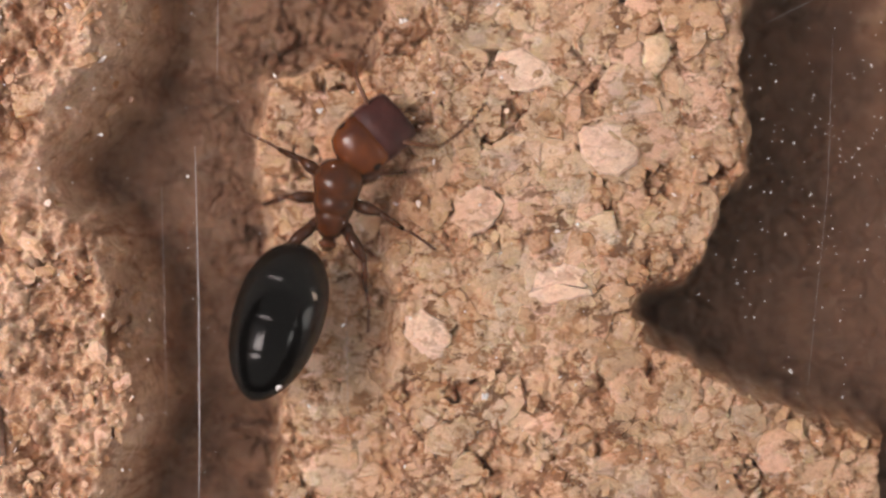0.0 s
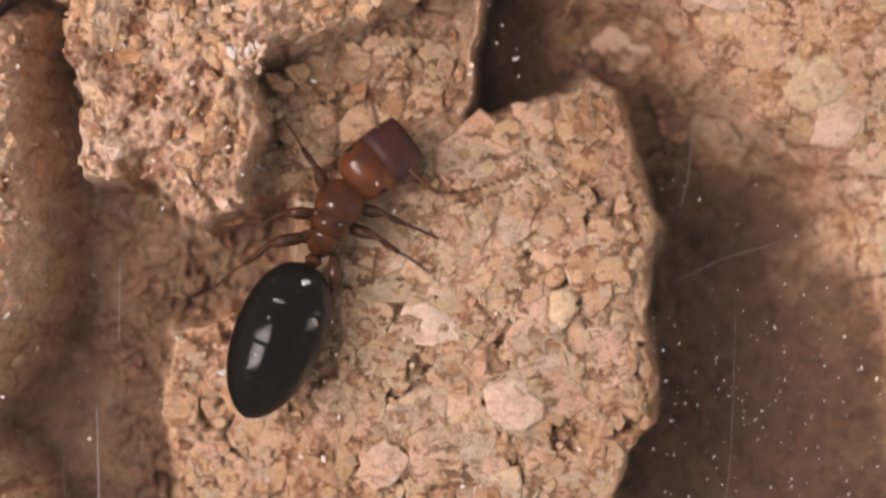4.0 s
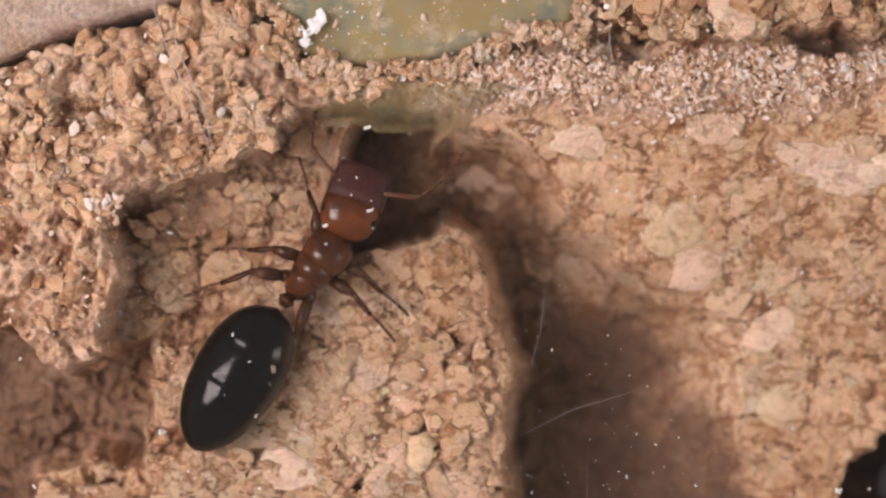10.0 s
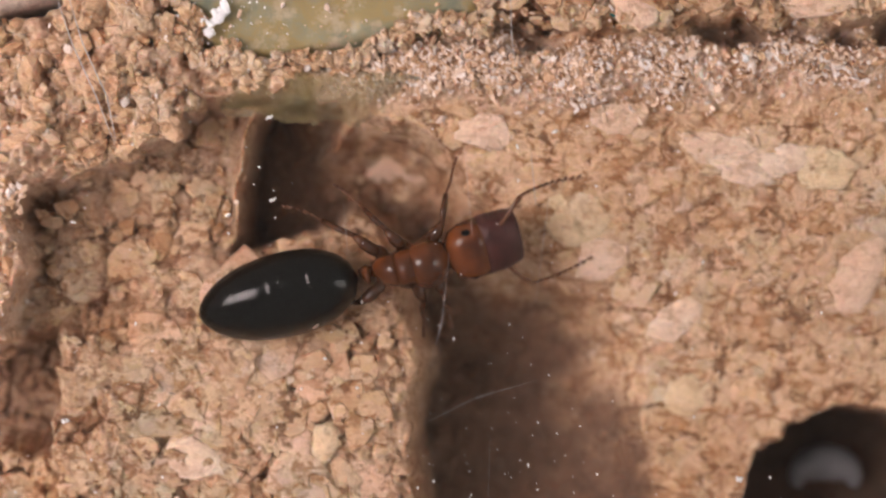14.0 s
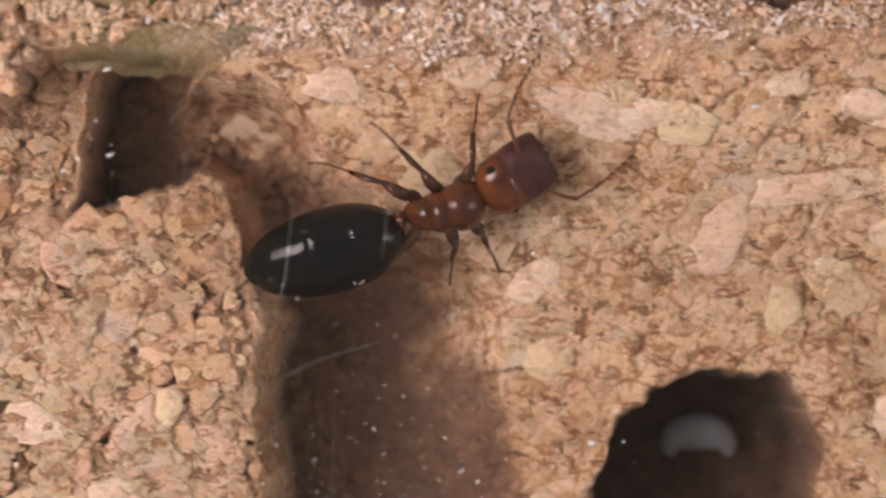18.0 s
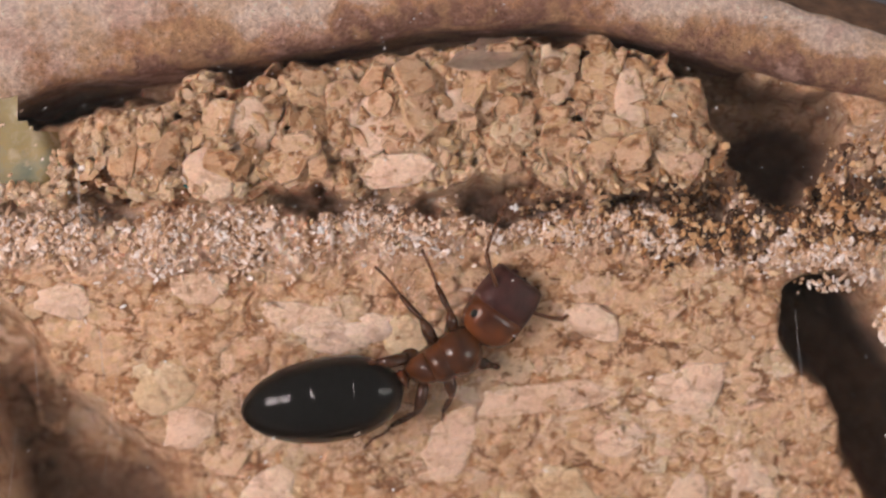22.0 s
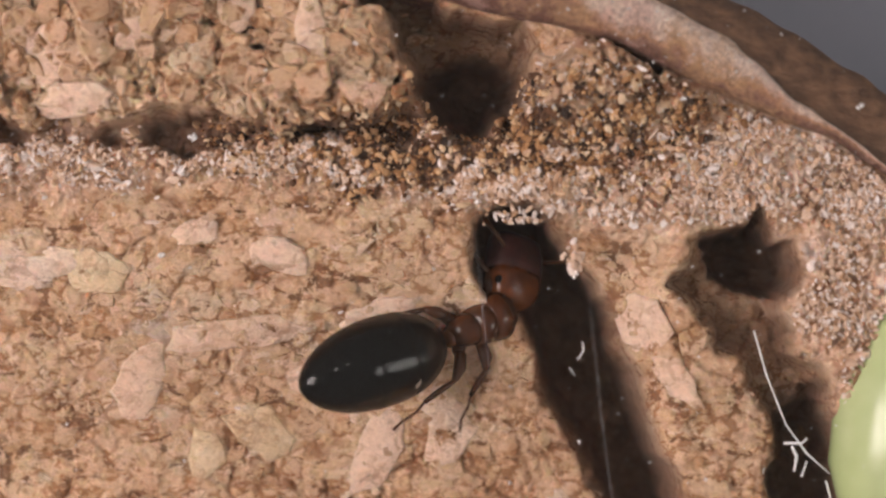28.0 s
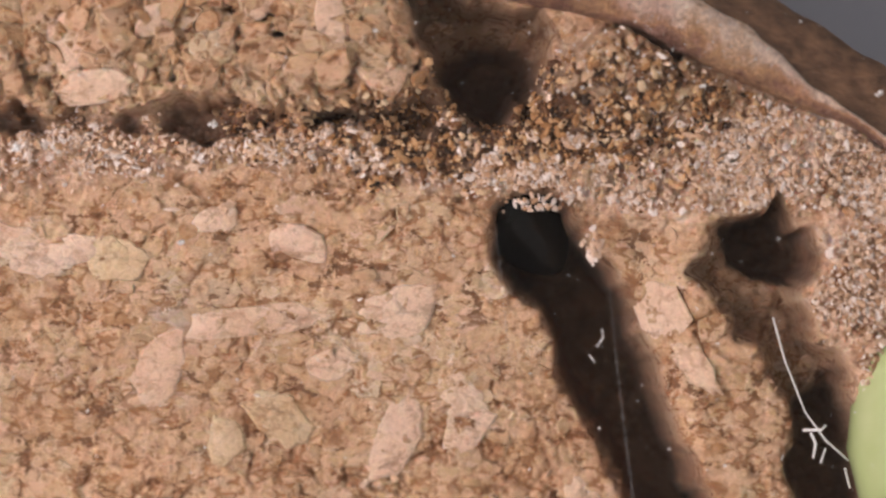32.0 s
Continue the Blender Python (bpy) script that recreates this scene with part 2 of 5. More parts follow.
def resin_material(name, alpha):
    m, n, l, b = material(name, 0.16)
    f, g = noise_tex(n, l, 0.55, 5, 0.68), noise_tex(n, l, 2.0, 5, 0.7)
    c = ramp(n, l, f, (0.36, (0.22, 0.25, 0.19)), (0.45, (0.33, 0.32, 0.21)), (0.53, (0.40, 0.31, 0.14)), (0.59, (0.36, 0.30, 0.15)), (0.68, (0.52, 0.44, 0.31)))
    c = mixed(n, l, ramp(n, l, g, (0.53, (0, 0, 0)), (0.64, (0.8, 0.8, 0.8))), c, (0.58, 0.48, 0.34))
    l.new(c, b.inputs["Base Color"])
    b.inputs["Subsurface Weight"].default_value, b.inputs["Alpha"].default_value = 0.25, alpha
    b.inputs["Subsurface Radius"].default_value = (0.0006, 0.0006, 0.0003)
    b.inputs["Subsurface Scale"].default_value = 1.0
    relief(n, l, b, g, 0.25, 0.06)
    return m


RESIN, SMEAR = resin_material("resin", 0.82), resin_material("thin_resin", 0.4)
GREEN = speckled("green_skin", (0.40, 0.50, 0.22), (0.52, 0.60, 0.32), 0.6, 0.22, 0.08, 0.03)
DARK = speckled("dark_plastic", (0.018, 0.017, 0.016), (0.03, 0.028, 0.026), 0.5, 0.5, 0.1, 0.02)
BEIGE = speckled("beige_card", (0.40, 0.33, 0.24), (0.46, 0.39, 0.29), 0.5, 0.7, 0.1, 0.02)
WHITE = speckled("white_grain", (0.66, 0.66, 0.66), (0.85, 0.85, 0.86), 4, 0.6, 0.3, 0.02)
PALE = speckled("pale_reflection", (0.30, 0.31, 0.34), (0.42, 0.43, 0.47), 1.5, 0.7, 0.3, 0.05)
SCRATCH = speckled("scratch_mark", (0.5, 0.5, 0.5), (0.7, 0.7, 0.72), 4, 0.6, 0.1, 0.01)
SCRATCH.node_tree.nodes["Principled BSDF"].inputs["Alpha"].default_value = 0.75
GLINT = speckled("painted_glint", (0.75, 0.76, 0.8), (0.95, 0.95, 0.97), 3, 0.25, 0.6, 0.05)
TEAL = speckled("teal_fibre", (0.01, 0.12, 0.12), (0.02, 0.2, 0.18), 4, 0.6, 0.3, 0.02)


def pane_material():
    m, n, l, b = material("clear_pane", 0.0)
    b.inputs["Base Color"].default_value = (1, 1, 1, 1)
    b.inputs["Transmission Weight"].default_value, b.inputs["IOR"].default_value = 1.0, 1.3
    return m


PANE = pane_material()


def cuticle(name, low, high, rough, per_mm=2.0, coat=0.0, uneven=0.10):
    m, n, l, b = material(name, rough)
    f = noise_tex(n, l, per_mm, 4, 0.6)
    l.new(ramp(n, l, f, (0.3, low), (0.7, high)), b.inputs["Base Color"])
    b.inputs["Coat Weight"].default_value, b.inputs["Coat Roughness"].default_value = coat, 0.08
    b.inputs["Specular IOR Level"].default_value = 0.55
    relief(n, l, b, math_node(n, l, "ADD", noise_tex(n, l, 22, 2, 0.5), noise_tex(n, l, 3.5, 2, 0.5)), uneven, 0.02)
    return m


BLACK_CUTICLE = cuticle("black_cuticle", (0.0012, 0.0011, 0.0011), (0.003, 0.0026, 0.0024), 0.10, 2.0, 0.0, 0.04)
RED_CUTICLE = cuticle("red_cuticle", (0.035, 0.009, 0.003), (0.125, 0.036, 0.009), 0.17, 2.6, 0.0, 0.14)
HEAD_CUTICLE = cuticle("head_cuticle", (0.055, 0.012, 0.004), (0.165, 0.046, 0.010), 0.18, 2.2, 0.0, 0.14)
FACE_CUTICLE = cuticle("face_cuticle", (0.034, 0.010, 0.010), (0.078, 0.023, 0.019), 0.36, 5.0, 0.0, 1.0)
LEG_CUTICLE = cuticle("leg_cuticle", (0.030, 0.010, 0.004), (0.085, 0.028, 0.010), 0.2, 3.0, 0.0, 0.2)
TARSUS_CUTICLE = cuticle("tarsus_cuticle", (0.085, 0.030, 0.012), (0.15, 0.058, 0.022), 0.3)
FACE_CUTICLE.node_tree.nodes["Principled BSDF"].inputs["Specular IOR Level"].default_value = 0.3
BLACK_CUTICLE.node_tree.nodes["Principled BSDF"].inputs["Specular IOR Level"].default_value = 0.4
PALE_BAND = cuticle("pale_membrane", (0.30, 0.24, 0.19), (0.42, 0.35, 0.28), 0.4)


# ---- mesh helpers ----
def link_mesh(name, verts, faces, mat, parent=None, label="", smooth=True, mats=()):
    me = bpy.data.meshes.new(name)
    me.from_pydata([(x * MM, y * MM, z * MM) for x, y, z in verts], [], faces)
    me.polygons.foreach_set("use_smooth", [smooth] * len(me.polygons))
    me.materials.append(mat)
    for extra in mats:
        me.materials.append(extra)
    me.update()
    ob = new(name, me)
    ob.parent = parent
    return tagged(ob, label)


def empty(name, x=0.0, y=0.0, z=0.0):
    ob = new(name)
    ob.empty_display_size = MM
    ob.location = (x * MM, y * MM, z * MM)
    return ob


def loft(sections, around=16, caps=True):
    """Rings (x, y, z, half width, half height, squareness) along x, closed to points at both ends."""
    v, f = [], []
    for x, y, z, w, h, q in sections:
        for k in range(around):
            a = 2 * math.pi * k / around
            c, s = math.cos(a), math.sin(a)
            v.append((x, y + w * math.copysign(abs(c) ** q, c), z + h * math.copysign(abs(s) ** q, s)))
    for i in range(len(sections) - 1):
        for k in range(around):
            j = (k + 1) % around
            f.append((i * around + k, (i + 1) * around + k, (i + 1) * around + j, i * around + j))
    if caps:
        f.append(tuple(range(around)))
        f.append(tuple(reversed(range((len(sections) - 1) * around, len(sections) * around))))
    return v, f


def tube(points, radii, around=8):
    """A round, tapered tube along points."""
    v, f = [], []
    pts = [Vector(p) for p in points]
    for i, p in enumerate(pts):
        d = (pts[min(i + 1, len(pts) - 1)] - pts[max(i - 1, 0)]).normalized()
        side = d.cross(Vector((0, 0, 1)) if abs(d.z) < 0.9 else Vector((1, 0, 0))).normalized()
        up = side.cross(d)
        for k in range(around):
            a = 2 * math.pi * k / around
            q = p + (side * math.cos(a) + up * math.sin(a)) * radii[i]
            v.append(tuple(q))
    for i in range(len(pts) - 1):
        for k in range(around):
            j = (k + 1) % around
            f.append((i * around + k, i * around + j, (i + 1) * around + j, (i + 1) * around + k))
    f.append(tuple(reversed(range(around))))
    f.append(tuple(range((len(pts) - 1) * around, len(pts) * around)))
    return v, f


def join(*pieces):
    v, f = [], []
    for pv, pf in pieces:
        o = len(v)
        v += pv
        f += [tuple(i + o for i in q) for q in pf]
    return v, f


def ball(cx, cy, cz, rx, ry, rz, rings=8, around=12):
    v, f = [(cx, cy, cz + rz)], []
    for i in range(1, rings):
        a = math.pi * i / rings
        for k in range(around):
            b = 2 * math.pi * k / around
            v.append((cx + rx * math.sin(a) * math.cos(b), cy + ry * math.sin(a) * math.sin(b), cz + rz * math.cos(a)))
    v.append((cx, cy, cz - rz))
    for k in range(around):
        f.append((0, 1 + k, 1 + (k + 1) % around))
    for i in range(rings - 2):
        for k in range(around):
            j = (k + 1) % around
            f.append((1 + i * around + k, 1 + (i + 1) * around + k, 1 + (i + 1) * around + j, 1 + i * around + j))
    o = 1 + (rings - 2) * around
    for k in range(around):
        f.append((len(v) - 1, o + (k + 1) % around, o + k))
    return v, f


# ---- the plan of the carved face ----
CENTRE, REACH = (8.5, -1.0), {"left": 24.5, "right": 22.3, "top": 14.25, "bottom": 18.0}
RIM_X = (-15, -11, -7.65, -5, 0, 1.6, 2.6, 4, 7.4, 10, 12.9, 15.7, 17.35, 19.6, 21.4, 22, 24, 26, 28)
RIM_Y = (3, 6.6, 8.1, 8.9, 9.6, 9.85, 10.35, 10.45, 10.95, 11.35, 11.5, 10.75, 10.3, 9.85, 8.9, 8.6, 7.9, 6.5, 4.0)
LEDGE = [(-5.8, 1.9), (-4.64, 2.5), (-3.96, 3.18), (-3.05, 3.4), (-2.15, 3.49), (-1.69, 3.69), (-0.56, 4.14), (0.1, 4.32), (0.5, 4.15), (0.68, 3.63),
         (0.91, 2.61), (1.36, 1.54), (1.14, 0.01), (1.25, -2.6), (0.61, -3.29), (0.44, -4.2), (-0.07, -4.82), (-0.87, -5.11),
         (-1.07, -5.56), (-0.75, -6.01), (0.38, -6.64), (2.08, -7.32), (3.99, -8.06), (3.99, -11.5), (-5.63, -11.5),
         (-5.86, -5.56), (-5.98, -4.08), (-5.63, -2.61), (-6.32, 0.12)]
STEP = [(-6.27, 2.1), (-5.0, 2.9), (-3.0, 2.5), (-3.0, -11.5), (-8.35, -11.5), (-8.4, -7.42), (-8.52, -5.58), (-8.58, -4.08), (-8.86, -2.36),
        (-8.84, -1.6), (-8.5, -0.55), (-7.41, -0.23), (-6.38, -0.29), (-6.26, 1.03)]
MIDDLE = [(-7.2, 4.9), (-4.94, 5.6), (-3.79, 6.0), (-3.21, 6.5), (-1.84, 6.7), (-2.12, 5.87), (-2.27, 4.96), (-2.32, 3.3), (-3.1, 3.0),
          (-3.79, 2.7), (-6.26, 1.9), (-7.2, 1.9)]
UPPER_LEFT = [(-14, 6.8), (-10.5, 6.03), (-10.33, 3.14), (-10.22, 2.34), (-8.94, 2.22), (-8.5, 1.91), (-8.25, 1.45), (-7.89, 1.27),
              (-7.28, 1.45), (-6.85, 1.69), (-6.85, 2.3), (-6.6, 3.2), (-6.75, 4.3), (-6.65, 4.87), (-5.7, 5.09), (-4.58, 5.46),
              (-3.75, 5.76), (-3.47, 6.32), (-2.35, 6.71), (-1.35, 6.95), (-0.34, 7.3), (-2.0, 7.6), (-3.1, 8.0), (-3.9, 8.8),
              (-5.0, 9.0), (-5.92, 8.72), (-9.05, 7.6), (-14, 6.5)]
LOBE_A = [(-11.3, 5.5), (-11.35, 1.4), (-11.56, -0.17), (-12.01, -1.17), (-12.57, -2.07), (-12.91, -2.63), (-13.35, -2.74), (-16, -2.63), (-16, 5.5)]
LOBE_B = [(-14.36, -2.9), (-13.02, -3.02), (-12.01, -3.44), (-11.45, -4.09), (-11.2, -5.09), (-11.09, -6.21), (-10.78, -6.89), (-10.89, -7.56),
          (-11.34, -8.45), (-11.9, -10.47), (-18.17, -10.47), (-18.17, -2.9)]
STRIP = [(-1.33, 7.4), (0.26, 7.75), (2.53, 8.05), (3.09, 7.78), (6.44, 7.72), (10.91, 8.06), (13.14, 7.78), (15.38, 7.9), (16.49, 8.1),
         (17.2, 8.2), (18.5, 9.4), (20.2, 9.6), (22.08, 8.6), (24.28, 8.2), (26.5, 6.95), (26.5, -4), (25.3, -4), (24.6, 2.2), (23.9, 3.5), (23.07, 4.42),
         (22.96, 5.08), (23.18, 5.96), (22.41, 6.4), (20.98, 6.18), (18.79, 6.41), (16.92, 6.65), (15.49, 6.95), (12.2, 7.39),
         (7.56, 6.8), (3.67, 6.79), (1.96, 6.9), (0.26, 6.9), (-0.88, 6.79)]
GLUE = [(-8.4, 8.6), (-4.97, 9.1), (-3.94, 8.81), (-3.21, 8.27), (-3.15, 7.7), (-2.24, 7.4), (-1.33, 7.4), (0.26, 7.6), (1.62, 8.1),
        (2.53, 8.1), (2.7, 9.0), (2.3, 9.6), (1.9, 10.3), (1.9, 11.6), (-1.93, 11.6), (-8.4, 10.5)]
UPPER = [(4.06, 9.82), (4.73, 10.15), (5.5, 10.54), (7.38, 10.81), (8.93, 10.76), (10.26, 11.14), (11.7, 11.42), (12.48, 11.31), (13.81, 11.25),
         (14.8, 11.2), (14.75, 10.76), (15.25, 10.37), (15.69, 9.26), (15.97, 8.27), (13.47, 8.1), (10.71, 8.3), (8.49, 8.1), (6.28, 7.95),
         (4.06, 7.9), (2.75, 8.25), (2.86, 9.47), (3.3, 9.91)]
CAVE = [(15.2, 10.9), (16.14, 10.98), (16.6, 10.53), (17.4, 10.24), (18.08, 10.24), (18.42, 9.73), (18.08, 9.05), (17.74, 8.48), (17.17, 8.08),
        (16.37, 8.08), (15.8, 8.7), (15.46, 9.61)]
TUNNEL = [(17.03, 6.24), (17.38, 6.48), (18.07, 6.5), (18.64, 6.24), (18.93, 5.49), (19.68, 4.68), (20.02, 3.65), (20.37, 2.5), (20.83, 1.58),
          (21.29, 0.41), (22.32, -2.68), (21.06, -2.68), (19.79, 0.41), (19.22, 1.81), (18.53, 2.73), (18.3, 3.65), (17.72, 4.57),
          (17.21, 5.14), (17.01, 5.83)]
RIGHT_HOLE = [(21.25, 5.85), (22.22, 6.17), (22.68, 6.56), (22.9, 5.94), (23.24, 5.81), (23.41, 5.04), (22.96, 4.64), (23.3, 3.79), (23.81, 3.45),
              (23.98, 2.77), (24.15, 2.09), (24.26, 1.42), (24.49, 0.49), (24.83, -0.85), (23.47, -0.85), (23.02, 0.49), (22.9, 1.64),
              (22.68, 2.55), (22.15, 3.45), (21.6, 4.13), (20.9, 5.0)]
HOLE = [(9.55, 0.16), (10.23, 0.35), (10.81, 0.16), (11.73, 0.27), (12.19, -0.13), (12.36, -0.94), (12.55, -1.68), (12.36, -1.97), (12.3, -2.45),
        (12.19, -3.81), (11.27, -4.73), (9.55, -4.84), (7.94, -4.04), (7.59, -2.66), (7.82, -2.08), (8.17, -1.51), (8.45, -0.76)]


GAP = [(1.75, 9.75), (2.2, 9.45), (2.75, 9.5), (3.3, 9.9), (4.0, 10.15), (4.1, 10.75), (2.9, 10.6), (1.7, 10.55)]


PIT = [(-2.35, 3.5), (-2.3, 5.0), (-2.12, 5.9), (-1.8, 6.65), (-1.5, 6.3), (-1.2, 5.6), (-0.9, 4.9), (-0.6, 4.3), (-0.9, 4.0), (-1.7, 3.7)]


def lattice(x, y, seed):
    """Smooth value noise on the unit lattice, -1 to 1."""
    rng = np.random.RandomState(seed)
    table = rng.rand(256, 256) * 2 - 1
    i, j = np.floor(x).astype(int), np.floor(y).astype(int)
    u, w = x - i, y - j
    u, w = u * u * (3 - 2 * u), w * w * (3 - 2 * w)
    a, b = table[i % 256, j % 256], table[(i + 1) % 256, j % 256]
    c, d = table[i % 256, (j + 1) % 256], table[(i + 1) % 256, (j + 1) % 256]
    return a * (1 - u) * (1 - w) + b * u * (1 - w) + c * (1 - u) * w + d * u * w


def fractal(x, y, size, seed, octaves=4, gain=0.5):
    out, amp = 0.0, 1.0
    for k in range(octaves):
        out = out + amp * lattice(x / size + 17.3 * k, y / size - 9.1 * k, seed + k)
        size, amp = size / 2.03, amp * gain
    return out


def inside(x, y, poly):
    """Signed distance to a closed outline, positive within it."""
    best = np.full(x.shape, 1e9)
    sign = np.zeros(x.shape, bool)
    for (ax, ay), (bx, by) in zip(poly, poly[1:] + poly[:1]):
        ex, ey = bx - ax, by - ay
        t = np.clip(((x - ax) * ex + (y - ay) * ey) / (ex * ex + ey * ey), 0, 1)
        best = np.minimum(best, (x - ax - t * ex) ** 2 + (y - ay - t * ey) ** 2)
        if ey != 0:
            sign ^= ((ay > y) != (by > y)) & (x < (y - ay) / ey * ex + ax)
    return np.where(sign, 1, -1) * np.sqrt(best)


def step(d, low, high):
    t = np.clip((d - low) / (high - low), 0, 1)
    return t * t * (3 - 2 * t)


def granules(x, y, size, seed, spread=0.3):
    """Cells of uneven size: each point's cell number (hashed to 0..1 values), the way to the cell's rim, and the offset from its seed."""
    rng = np.random.RandomState(seed)
    tab = rng.rand(4, 128, 128)
    gx, gy = x / size, y / size
    i0, j0 = np.floor(gx).astype(int), np.floor(gy).astype(int)
    f1, f2 = np.full(x.shape, 1e9), np.full(x.shape, 1e9)
    ci, cj = np.zeros(x.shape, int), np.zeros(x.shape, int)
    ox, oy = np.zeros(x.shape), np.zeros(x.shape)
    for di in range(-2, 3):
        for dj in range(-2, 3):
            i, j = i0 + di, j0 + dj
            a, b = i % 128, j % 128
            dx, dy = gx - i - tab[0, a, b], gy - j - tab[1, a, b]
            turn = tab[2, a, b] * 6.283
            u, w = dx * np.cos(turn) + dy * np.sin(turn), -dx * np.sin(turn) + dy * np.cos(turn)
            d = np.sqrt((u * 0.8) ** 2 + (w * 1.2) ** 2) - spread * (tab[3, a, b] ** 3) * 1.6
            near = d < f1
            f2 = np.where(near, f1, np.minimum(f2, d))
            f1 = np.where(near, d, f1)
            ci, cj = np.where(near, a, ci), np.where(near, b, cj)
            ox, oy = np.where(near, dx, ox), np.where(near, dy, oy)
    rnd = np.random.RandomState(seed + 5).rand(4, 128, 128)
    return [rnd[k][ci, cj] for k in range(4)], (f2 - f1) * size, ox * size, oy * size


def floor_height(x, y):
    """The chamber's floor, which rises towards the upper edge and the right."""
    h = np.where(y > 1, np.clip(-3.0 + 0.38 * (y - 1.0), -3.3, -0.75), -3.0 + 0.06 * (y - 1.0) + np.clip(0.4 * (y + 2.5), -2.0, 0) * (1 - step(x, 6, 9)))
    h = h + step(x, 19.3, 21.2) * np.maximum(0, -0.65 - h)
    return h


def plan_height(x, y):
    """The large forms of the cork, and the shares of dust and of painted shade with stains."""
    sway = 0.14 * (1 - 0.75 * np.exp(-((x + 2.1) / 0.8) ** 2) * step(y, 3.4, 4.2) * (1 - step(y, 6.6, 7.2)))
    wx = x + sway * fractal(x, y, 0.6, 11, 4)
    wy = y + sway * fractal(x, y, 0.6, 31, 4)
    ledge, middle, low = inside(wx, wy, LEDGE), inside(wx, wy, MIDDLE), inside(wx, wy, STEP)
    raised = np.maximum(np.maximum(ledge, middle), low)
    channel = -3.9 + 0.35 * fractal(x, y, 3.0, 71, 3)
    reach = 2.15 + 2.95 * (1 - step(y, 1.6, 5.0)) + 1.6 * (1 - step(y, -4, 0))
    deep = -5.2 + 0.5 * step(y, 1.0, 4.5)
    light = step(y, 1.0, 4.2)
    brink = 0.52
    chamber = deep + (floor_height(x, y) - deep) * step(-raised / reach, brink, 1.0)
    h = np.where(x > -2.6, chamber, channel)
    # floor colour darkens towards the raised edges: painted shade of ledge and blocks
    shade_and_stain = np.where(x > -2.6, (0.95 - 0.35 * light) * (1 - step(-raised / reach + 0.22 * fractal(x, y, 1.4, 73, 4), brink + 0.1 - 0.45 * light, 1.0 - 0.35 * light)), 0.86 - 0.2 * step(y, -1.5, 0.5))
    crumb = np.zeros(x.shape)

    def lay(d, top, low_edge, high_edge, dark, dusty):
        nonlocal h, shade_and_stain, crumb
        k = step(d, low_edge, high_edge)
        h = h + (top - h) * k
        k = step(d, low_edge - 0.15, high_edge * 0.4)
        shade_and_stain = shade_and_stain + (dark - shade_and_stain) * k
        crumb = crumb + (dusty - crumb) * k

    lay(middle, -1.7 + 0.25 * fractal(x, y, 1.5, 41, 3), -0.1, 0.1, 0.38, 0.1)
    lay(low, -1.9 + 0.1 * fractal(x, y, 1.5, 43, 3), -0.05, 0.25, 0.1, 0.0)
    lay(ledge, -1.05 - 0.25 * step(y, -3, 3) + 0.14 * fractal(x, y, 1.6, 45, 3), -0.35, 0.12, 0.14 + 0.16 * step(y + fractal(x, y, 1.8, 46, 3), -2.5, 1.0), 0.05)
    # the thin pale lip of the middle block and behind it the pit, its shade painted in
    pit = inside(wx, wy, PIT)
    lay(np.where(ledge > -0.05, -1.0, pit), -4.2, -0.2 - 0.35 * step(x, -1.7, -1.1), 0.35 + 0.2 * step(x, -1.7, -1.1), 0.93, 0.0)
    lip = np.exp(-((middle - 0.13) / 0.09) ** 2) * step(x, -3.0, -2.5) * (1 - step(ledge, -0.3, 0.0)) * step(y, 3.6, 4.2)
    h, shade_and_stain = h + 0.75 * lip, shade_and_stain * (1 - 0.75 * lip)
    lay(inside(wx, wy, LOBE_A), -0.2 + 0.2 * fractal(x, y, 1.3, 47, 3), -1.2, 0.5, 0.1, 0.45)
    lay(inside(wx, wy, LOBE_B), -0.3 + 0.2 * fractal(x, y, 1.3, 49, 3), -0.7, 0.4, 0.05, 0.35)
    lay(inside(wx, wy, UPPER_LEFT), 0.02 + 0.24 * fractal(x, y, 1.2, 51, 4) - 0.08, -0.12, 0.12, 0.16, 0.55)
    lay(inside(wx, wy, STRIP), -0.32 + 0.12 * fractal(x, y, 1.2, 53, 3), -0.35, 0.4, 0.0, 0.95)
    lay(inside(wx, wy, GLUE), -0.75, -0.3, 0.2, 0.2, 0.1)
    up = (y - CENTRE[1]) / np.where(y > CENTRE[1], REACH["top"] - 0.5, REACH["bottom"] - 1.0)
    across = np.abs(x - CENTRE[0]) / np.where(x > CENTRE[0], REACH["right"] - 0.3, REACH["left"] - 0.5)
    ring = np.where(y > CENTRE[1], np.hypot(up, across), (up ** 4 + across ** 4) ** 0.25)
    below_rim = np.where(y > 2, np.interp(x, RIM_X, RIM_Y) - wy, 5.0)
    # the gap along the rim has its shade put in as dark colour
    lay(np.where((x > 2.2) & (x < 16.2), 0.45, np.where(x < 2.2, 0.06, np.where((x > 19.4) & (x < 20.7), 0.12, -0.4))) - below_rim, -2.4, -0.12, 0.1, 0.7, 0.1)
    lay(inside(wx + 0.22 * fractal(x, y, 0.7, 133, 3), wy + 0.22 * fractal(x, y, 0.7, 134, 3), UPPER), 0.05 + 0.2 * fractal(x, y, 1.4, 55, 3), -0.06, 0.14, 0.0, 0.05)
    lay(inside(wx, wy, [(18.2, 8.2), (18.5, 9.5), (19.5, 9.85), (20.7, 9.2), (21.9, 8.4), (21.3, 8.1)]), 0.0 + 0.2 * fractal(x, y, 1.0, 75, 3), -0.1, 0.2, 0.35, 0.1)
